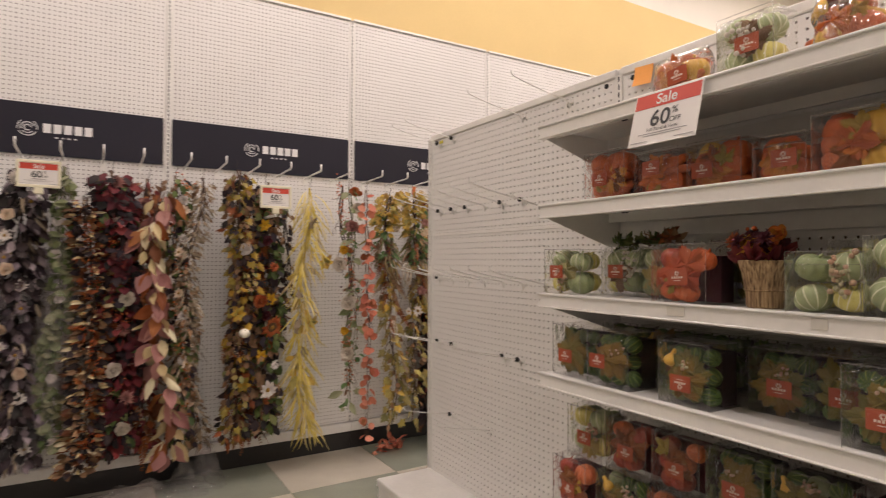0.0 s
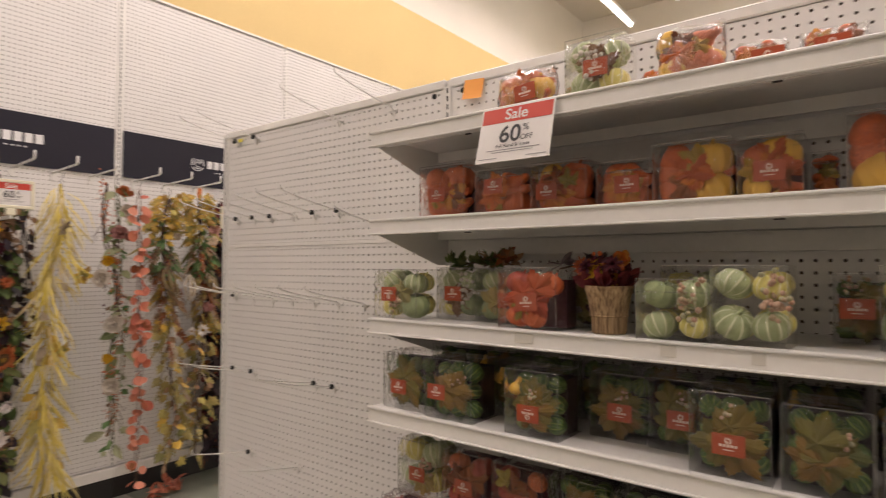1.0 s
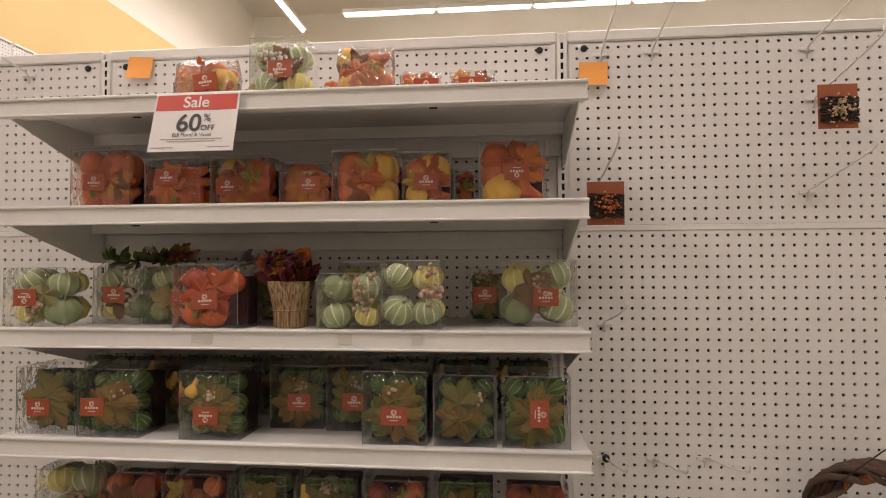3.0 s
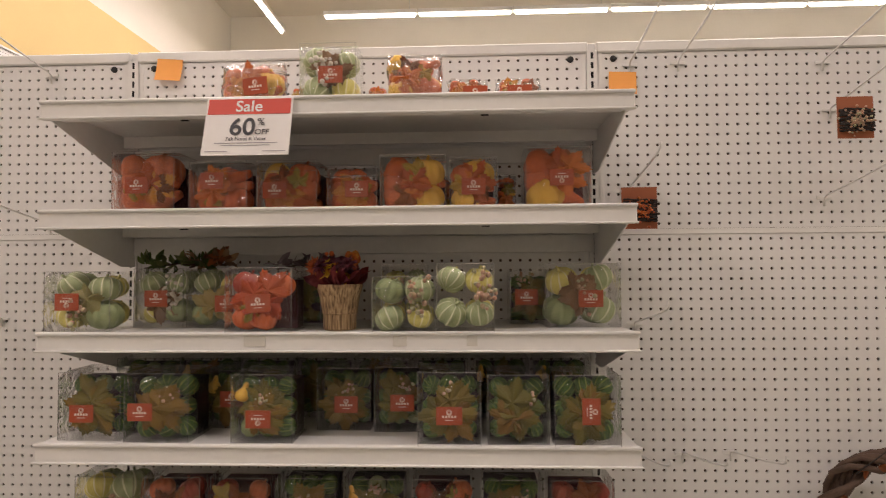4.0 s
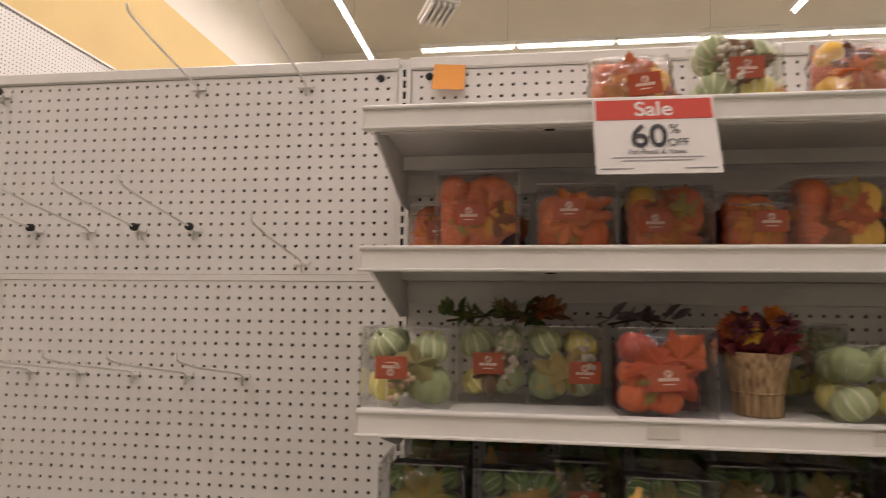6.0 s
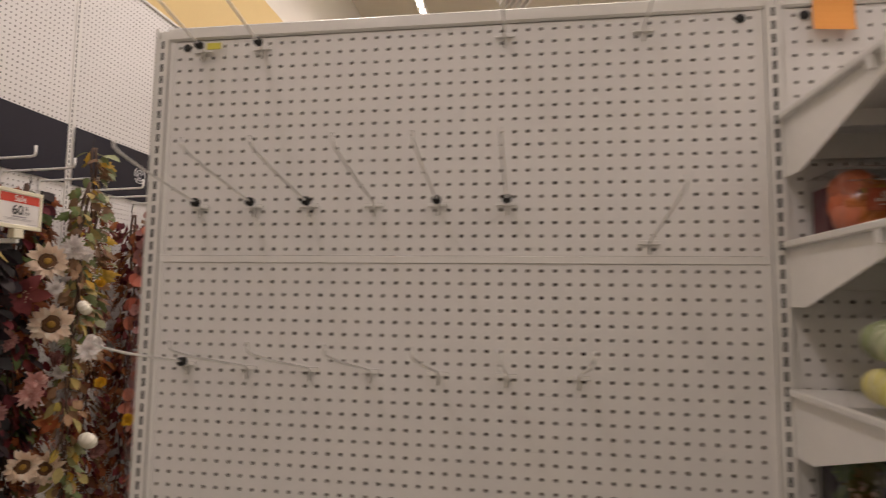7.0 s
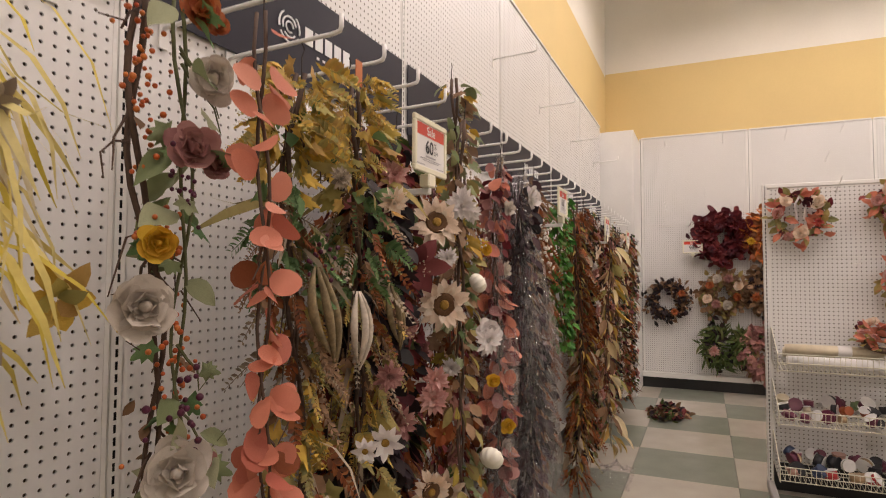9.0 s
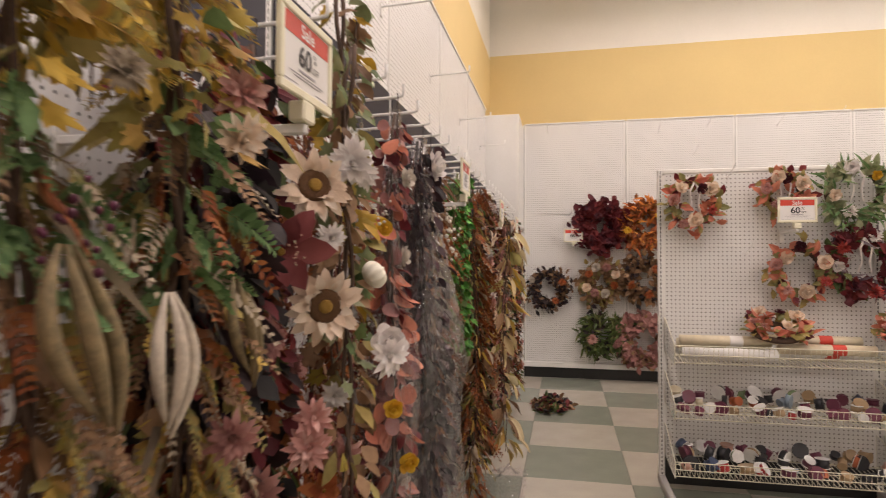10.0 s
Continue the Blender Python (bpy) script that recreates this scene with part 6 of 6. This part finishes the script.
def leaf_pile(x, y, w, n, seed, mats):
    rng = np.random.default_rng(seed)
    ob = thing("fallen_foliage", "heap of fallen fabric leaves and blossoms on the floor", "decoration", pose(x, y, 0))
    for q, mat in enumerate(mats):
        g = Geo()
        r, a = w * np.sqrt(rng.uniform(0, 1, n)), rng.uniform(0, 6.28, n)
        base = np.stack([r * np.cos(a), .6 * r * np.sin(a), .012 + rng.uniform(0, .12, n) * (1 - r / w)], -1)
        add_leaves(g, OVAL if q else MAPLE, base, rng.normal(size=(n, 3)) * (1, 1, .35) + (0, 0, .25), rng.normal(size=(n, 3)) + (0, 0, 1.5), rng.uniform(.04, .09, n), .025)
        tagged(g.part("leaves", mat, ob), kind="stuff")


leaf_pile(6.93, 3.12, .30, 80, 3, ("leaf_green", "leaf_dark", "petal_brick", "leaf_brown"))
leaf_pile(1.77, 3.66, .10, 16, 4, ("leaf_coral", "leaf_coral"))

# ---- ribbon gondola ----
RIB_X, RIB_Y, RIB_TOP = 5.10, 2.400, 1.987
paint("wire_cream", (0.66, 0.63, 0.50), 0.45, var=0.08)
clear("bin_plastic", (0.95, 0.95, 0.90), 0.25, 0.12, haze=0.05)
rib = thing("gondola_shelving", "white pegboard gondola with wire baskets of ribbon", "shelving", pose(RIB_X, RIB_Y, 0, 0, 0, -90))
for k in range(2):
    x0 = k * SECTION
    peg_panel(70, rib, x0 + .025, 0, .18, 0, False)
    for a in (x0 + .0155, x0 + SECTION - .026):
        Geo().box(a, a + .0105, -0.001, 0.02, 0.18, 1.95).part("board_edge", "metal_white", rib)
    Geo().box(x0 + .010, x0 + SECTION - .010, -0.006, 0.06, 1.960, RIB_TOP, 0.004).part("top_cap", "metal_white", rib)
    Geo().box(x0 + .016, x0 + SECTION - .016, -0.003, 0.02, 1.500, 1.508).part("seam_rail", "metal_white", rib)
    Geo().box(x0, x0 + SECTION, 0.09, 0.11, 0.16, 1.955).part("back_panel", "metal_white", rib)
# no kick here: black panel added as the shade below the lowest basket
Geo().box(.02, 2 * SECTION - .02, 0, .02, .002, .178).part("kick_plate", "kick_and_shade_black", rib)
for k in range(3):
    upright(rib, RIB_TOP, k * SECTION, 0, 0, 0)
    Geo().box(k * SECTION - .02, k * SECTION + .02, -.40, .04, .0, .055, .006).part("foot", "metal_grey", rib)


def basket(x0, z, w, depth, height, tilt):
    """A wire basket hung on the posts: many thin bars, a rim and bent ends."""
    ob = thing("wire_basket", "cream wire basket on the gondola, filled with craft goods", "basket", pose(RIB_X, RIB_Y, z, 0, 0, -90), "wire baskets")
    n = int(w / .026)
    me = shared(("bar", depth, height, tilt), lambda: Geo().tube([(0, -.02, -.012), (0, -depth, -.012 - tilt), (0, -depth - .012, -.008 - tilt), (0, -depth - .02, height - tilt)], .0016, 4).mesh("bar"))
    for i in range(n + 1):
        mesh_part("bar", me, "wire_cream", ob, m=pose(x0 + w * i / n, 0, 0))
    for y, zz in ((-.02, -.012), (-depth * .5, -.012 - tilt * .5), (-depth, -.012 - tilt), (-depth - .014, height * .4 - tilt), (-depth - .02, height - tilt)):
        Geo().tube([(x0, y, zz), (x0 + w, y, zz)], .0032, 6).part("rail", "wire_cream", ob)
    for x in (x0, x0 + w):
        o = [(-.005, -.02), (-.005, height + .10), (-.05, height + .09), (-depth - .018, height - tilt), (-depth - .010, -.02 - tilt)]
        g = Geo().add([(x - .002, a, b) for a, b in o] + [(x + .002, a, b) for a, b in o], [(0, 1, 2, 3, 4), (9, 8, 7, 6, 5)] + [(i, i + 5, (i + 1) % 5 + 5, (i + 1) % 5) for i in range(5)])
        g.part("side_plate", "bin_plastic", ob)
        Geo().tube([(x, a, b) for a, b in o + o[:1]], .003, 5).part("side_rim", "wire_cream", ob)
    return ob


for k in range(2):
    for z, h in ((.855, .09), (.535, .075), (.205, .075)):
        basket(k * SECTION + .02, z, SECTION - .04, .33, h, .03)

SPOOLS = [("spool_white", (0.78, 0.77, 0.75)), ("spool_cream", (0.66, 0.58, 0.42)), ("spool_rust", (0.42, 0.11, 0.04)), ("spool_sky", (0.26, 0.33, 0.40)), ("spool_green", (0.22, 0.30, 0.15)), ("spool_red", (0.45, 0.04, 0.04)), ("spool_pink", (0.50, 0.30, 0.24)), ("spool_tan", (0.40, 0.28, 0.16)), ("spool_black", (0.03, 0.03, 0.035)), ("spool_navy", (0.05, 0.07, 0.13)), ("spool_wine", (0.14, 0.03, 0.06))]
for nm, c in SPOOLS:
    paint(nm, c, 0.45, var=0.12, big=20)


def spool(x, y, z, r, w, mat, face, rx, rz):
    ob = thing("ribbon_spool", f"{mat[6:]} ribbon wound on a flat card spool", "ribbon", pose(RIB_X, RIB_Y, 0, 0, 0, -90) @ pose(x, y, z, rx, 0, rz), "ribbon spools in the baskets")
    Geo().lathe([(r * .86, -w / 2 + .001), (r * .88, 0), (r * .86, w / 2 - .001)], 20).part("ribbon", mat, ob, smooth=True)
    for s in (-1, 1):
        Geo().lathe([(r * .2, s * w / 2), (r, s * w / 2), (r, s * (w / 2 + .002)), (r * .2, s * (w / 2 + .002))], 22).part("disc", face, ob)
    Geo().lathe([(r * .2, -w / 2 - .001), (r * .2, w / 2 + .001)], 12).part("core", "spool_black", ob)


rs = np.random.default_rng(21)
for z, depth in ((.535, .30), (.205, .30)):
    for k in range(2):
        for row, (yy, dz) in enumerate(((-.28, .0), (-.18, .035), (-.08, .05))):
            for i in range(15):
                r = rs.uniform(.024, .044)
                x = k * SECTION + .07 + i * .077 + rs.uniform(-.04, .04)
                mat = SPOOLS[1 + int(rs.integers(len(SPOOLS) - 1))][0]
                if rs.uniform() < .55:
                    mat = ("spool_black", "spool_tan", "spool_wine")[int(rs.integers(3))]
                face = "spool_white" if rs.uniform() < .45 else mat
                up = rs.uniform() < .6
                spool(x, yy + rs.uniform(-.02, .02), z - .02 + r + dz + (.0 if up else -.01), r, rs.uniform(.02, .05), mat, face, rs.uniform(35, 115) if up else rs.uniform(-30, 30), rs.uniform(-70, 70) if up else rs.uniform(0, 90))
# rolls of mesh on the top basket
for k in range(2):
    for i in range(7):
        mat = ("spool_cream", "spool_white", "spool_cream", "spool_red")[i % 4]
        ob = thing("mesh_roll", "long cream roll of deco mesh with a paper band", "ribbon", pose(RIB_X, RIB_Y, 0, 0, 0, -90) @ pose(k * SECTION + .07 + .52 * (i % 2), -.30 + .045 * i, .86 + .034 * (i % 3) * .9 + .012, 0, 90, rs.uniform(-4, 4)), "rolls in the top basket")
        L = .50
        Geo().lathe([(.008, 0), (.030, .002), (.031, L / 2), (.030, L - .002), (.008, L)], 16).part("roll", "spool_cream" if i % 3 else "spool_white", ob, smooth=True)
        Geo().lathe([(.0315, L * .55), (.0318, L * .56), (.0318, L * .68), (.0315, L * .69)], 16).part("paper_band", "card_red" if i % 2 else "card_white", ob, smooth=True)


# ---- wreaths ----
def wreath(label, m, r, leaves, fl, seed, core="twig_brown", twigs=0, thick=.05, bow=None, start=0.0, span=6.283):
    rng = np.random.default_rng(seed)
    ob = thing("wreath", label, "wreath", m, "hanging wreaths")
    Geo().tube([(r * math.cos(start + span * k / 36), 0, r * math.sin(start + span * k / 36)) for k in range(37)], thick * .35, 6).part("ring", core, ob, smooth=True)
    for kind, mat, n, ln, wd in leaves:
        g = Geo()
        a = start + rng.uniform(0, span, n)
        rad = np.stack([np.cos(a), 0 * a, np.sin(a)], -1)
        tan = np.stack([-np.sin(a), 0 * a, np.cos(a)], -1)
        base = rad * (r + rng.normal(0, thick * .45, n))[:, None] + np.stack([0 * a, rng.uniform(-thick, 0, n), 0 * a], -1)
        ahead = rad * rng.normal(.35, .6, n)[:, None] + tan * rng.normal(.3, .7, n)[:, None] + np.array([0, -1, 0]) * rng.uniform(.1, .8, n)[:, None]
        add_leaves(g, KINDS[kind], base, ahead, np.array([0, -1.0, 0]) + rng.normal(0, .6, (n, 3)), ln * rng.uniform(.7, 1.3, n), ln * wd)
        tagged(g.part("foliage", mat, ob), kind="stuff")
    for i in range(twigs):
        a = rng.uniform(0, 6.28)
        d = rng.normal(size=3) * .5 + np.array([-math.sin(a), -.3, math.cos(a)])
        p = np.array([r * math.cos(a), -.01, r * math.sin(a)])
        Geo().tube([tuple(p), tuple(p + d * .06), tuple(p + d * .13 + rng.normal(0, .015, 3))], [.003, .002, .001], 4).part("twig", core, ob)
    for i, (kind, mat, size) in enumerate(fl):
        a = start + span * (i + rng.uniform(.2, .8)) / len(fl)
        rr = r + rng.normal(0, thick * .3)
        flower(ob, kind, mat, rr * math.cos(a), -thick * 1.5, rr * math.sin(a), size, rng.uniform(-30, 30), rng.uniform(-25, 25))
    if bow:
        for s in (-1, 1):
            Geo().tube([(0, -thick, r), (s * .03, -thick - .02, r - .06), (s * .02, -thick - .01, r - .14), (s * .035, -thick, r - .2)], [.008, .006, .006, .004], 5).part("bow_tail", bow, ob)
    return ob


EAST = (0, 0, -90)
XR = RIB_X - .05
BRIGHT = [("oval", "leaf_olive", 46, .07, .3), ("oval", "leaf_coral", 40, .085, .26), ("oval", "leaf_wine", 14, .06, .34)]
BFL = [("rose", "petal_cream", .05), ("rose", "petal_wine", .035), ("rose", "petal_cream", .045), ("rose", "petal_pink", .04), ("mum", "petal_pink", .035), ("rose", "petal_cream", .05), ("mum", "petal_red", .035)]
wreath("peach rose wreath with red leaves and ribbon", pose(XR, 2.215, 1.765, *EAST), .125, BRIGHT, BFL, 1, bow="petal_white")
wreath("peach rose wreath with red leaves and ribbon", pose(XR, 1.71, 1.82, *EAST), .10, BRIGHT, BFL, 2, bow="petal_white")
wreath("green fern wreath with yellow blossoms", pose(XR, 1.325, 1.815, *EAST), .14, [("strap", "leaf_fresh", 70, .10, .09), ("oval", "leaf_sage", 130, .075, .26)], [("rose", "petal_yellow", .03), ("rose", "petal_white", .045), ("rose", "petal_cream", .04), ("mum", "petal_white", .045), ("rose", "petal_white", .04)], 3, bow="petal_white")
wreath("open peach rose wreath with red leaves", pose(XR, 1.63, 1.345, *EAST), .13, BRIGHT, BFL, 4)
wreath("wine and white blossom wreath with a ribbon", pose(XR, 1.29, 1.39, *EAST), .15, [("oval", "leaf_wine", 160, .08, .34), ("oval", "leaf_green", 70, .07, .3), ("strap", "leaf_lilac", 60, .08, .1)], [("rose", "petal_wine", .05), ("mum", "petal_white", .04), ("mum", "petal_red", .045), ("rose", "petal_white", .035), ("rose", "petal_wine", .045), ("mum", "petal_red", .045), ("rose", "petal_cream", .04)], 5, bow="petal_white")
wreath("peach and red blossom wreath lying on the basket", pose(RIB_X - .20, 1.80, .99, -72, 0, -90), .12, BRIGHT, BFL, 6)
wreath("red blossom wreath lying on the basket", pose(RIB_X - .18, 1.10, .97, -72, 0, -90), .12, BRIGHT, BFL, 7)
XE = BACK_X - .06
wreath("square wine eucalyptus leaf wreath", pose(XE, 2.575, 1.85, *EAST), .20, [("round", "leaf_wine", 520, .085, .48), ("oval", "petal_wine", 160, .07, .4)], [("mum", "petal_wine", .05)] * 4, 11, thick=.12)
wreath("brown leaf and berry wreath with tan roses", pose(XE, 2.575, 1.17, *EAST), .17, [("oval", "leaf_brown", 300, .09, .34), ("oval", "leaf_olive", 160, .08, .34)], [("rose", "petal_cream", .06), ("mum", "petal_mauve", .06), ("rose", "petal_taupe", .06), ("rose", "petal_rust", .05)] * 2, 12, thick=.10, twigs=14)
wreath("dark green fern wreath with pink daisies", pose(XE, 2.56, .56, *EAST), .16, [("strap", "leaf_green", 420, .13, .11), ("oval", "leaf_dark", 160, .08, .34)], [("mum", "petal_pink", .07), ("mum", "petal_mauve", .06)], 13, thick=.11, start=1.6, span=5.6)
wreath("dark twig nest wreath with tan flowers", pose(XE, 3.19, 1.08, *EAST), .18, [("oval", "leaf_brown", 140, .07, .3), ("oval", "leaf_dark", 200, .07, .3)], [("mum", "petal_rust", .05), ("rose", "petal_taupe", .045), ("mum", "petal_rust", .05)], 14, "twig_dark", 60, .09)
wreath("gold and rust fern wreath", pose(XE, 2.06, 1.84, *EAST), .20, [("strap", "leaf_orange", 160, .12, .12), ("oval", "leaf_rust", 360, .09, .34)], [("mum", "petal_yellow", .05)] * 3, 15, thick=.12)
wreath("brown leaf wreath with rust flowers", pose(XE, 2.07, 1.205, *EAST), .19, [("oval", "leaf_brown", 320, .09, .34), ("oval", "leaf_dark", 160, .08, .34)], [("mum", "petal_rust", .06)] * 3, 16, thick=.11)
wreath("dusty pink leaf wreath", pose(XE, 2.09, .50, *EAST), .22, [("oval", "petal_mauve", 320, .10, .34), ("oval", "leaf_brown", 160, .08, .34)], [("mum", "petal_pink", .06)] * 3, 17, thick=.12)
framed_sign(pose(5.10 - .26, 1.70, 1.635, 0, 0, -90), .25, w=.185, h=.122)
framed_sign(pose(BACK_X - .20, 2.895, 1.66, 0, 0, -90), .19, w=.20, h=.135)
for y, z in ((3.2, 3.02), (2.55, 3.0), (1.9, 2.98), (1.35, 3.02), (.6, 3.0), (0.0, 3.05), (3.2, 2.2), (2.75, 2.35), (1.5, 2.7)):
    peg_hook(0, 0, False, .24, pose(BACK_X - .001, y, z, 0, 0, -90))
for y, z in ((1.90, 1.46), (2.0, 1.93), (1.45, 1.93)):
    peg_hook(0, 0, False, .18, pose(RIB_X - .001, y, z, 0, 0, -90))

# ---- floor tiles, one by one ----
for x, y, key in TILES:
    mesh_part("floor_tile", tile_meshes[key], key, floor, m=pose(x, y, 0))
for key, g in BEYOND.items():
    tagged(g.part("floor_tiles", key, floor), kind="stuff")
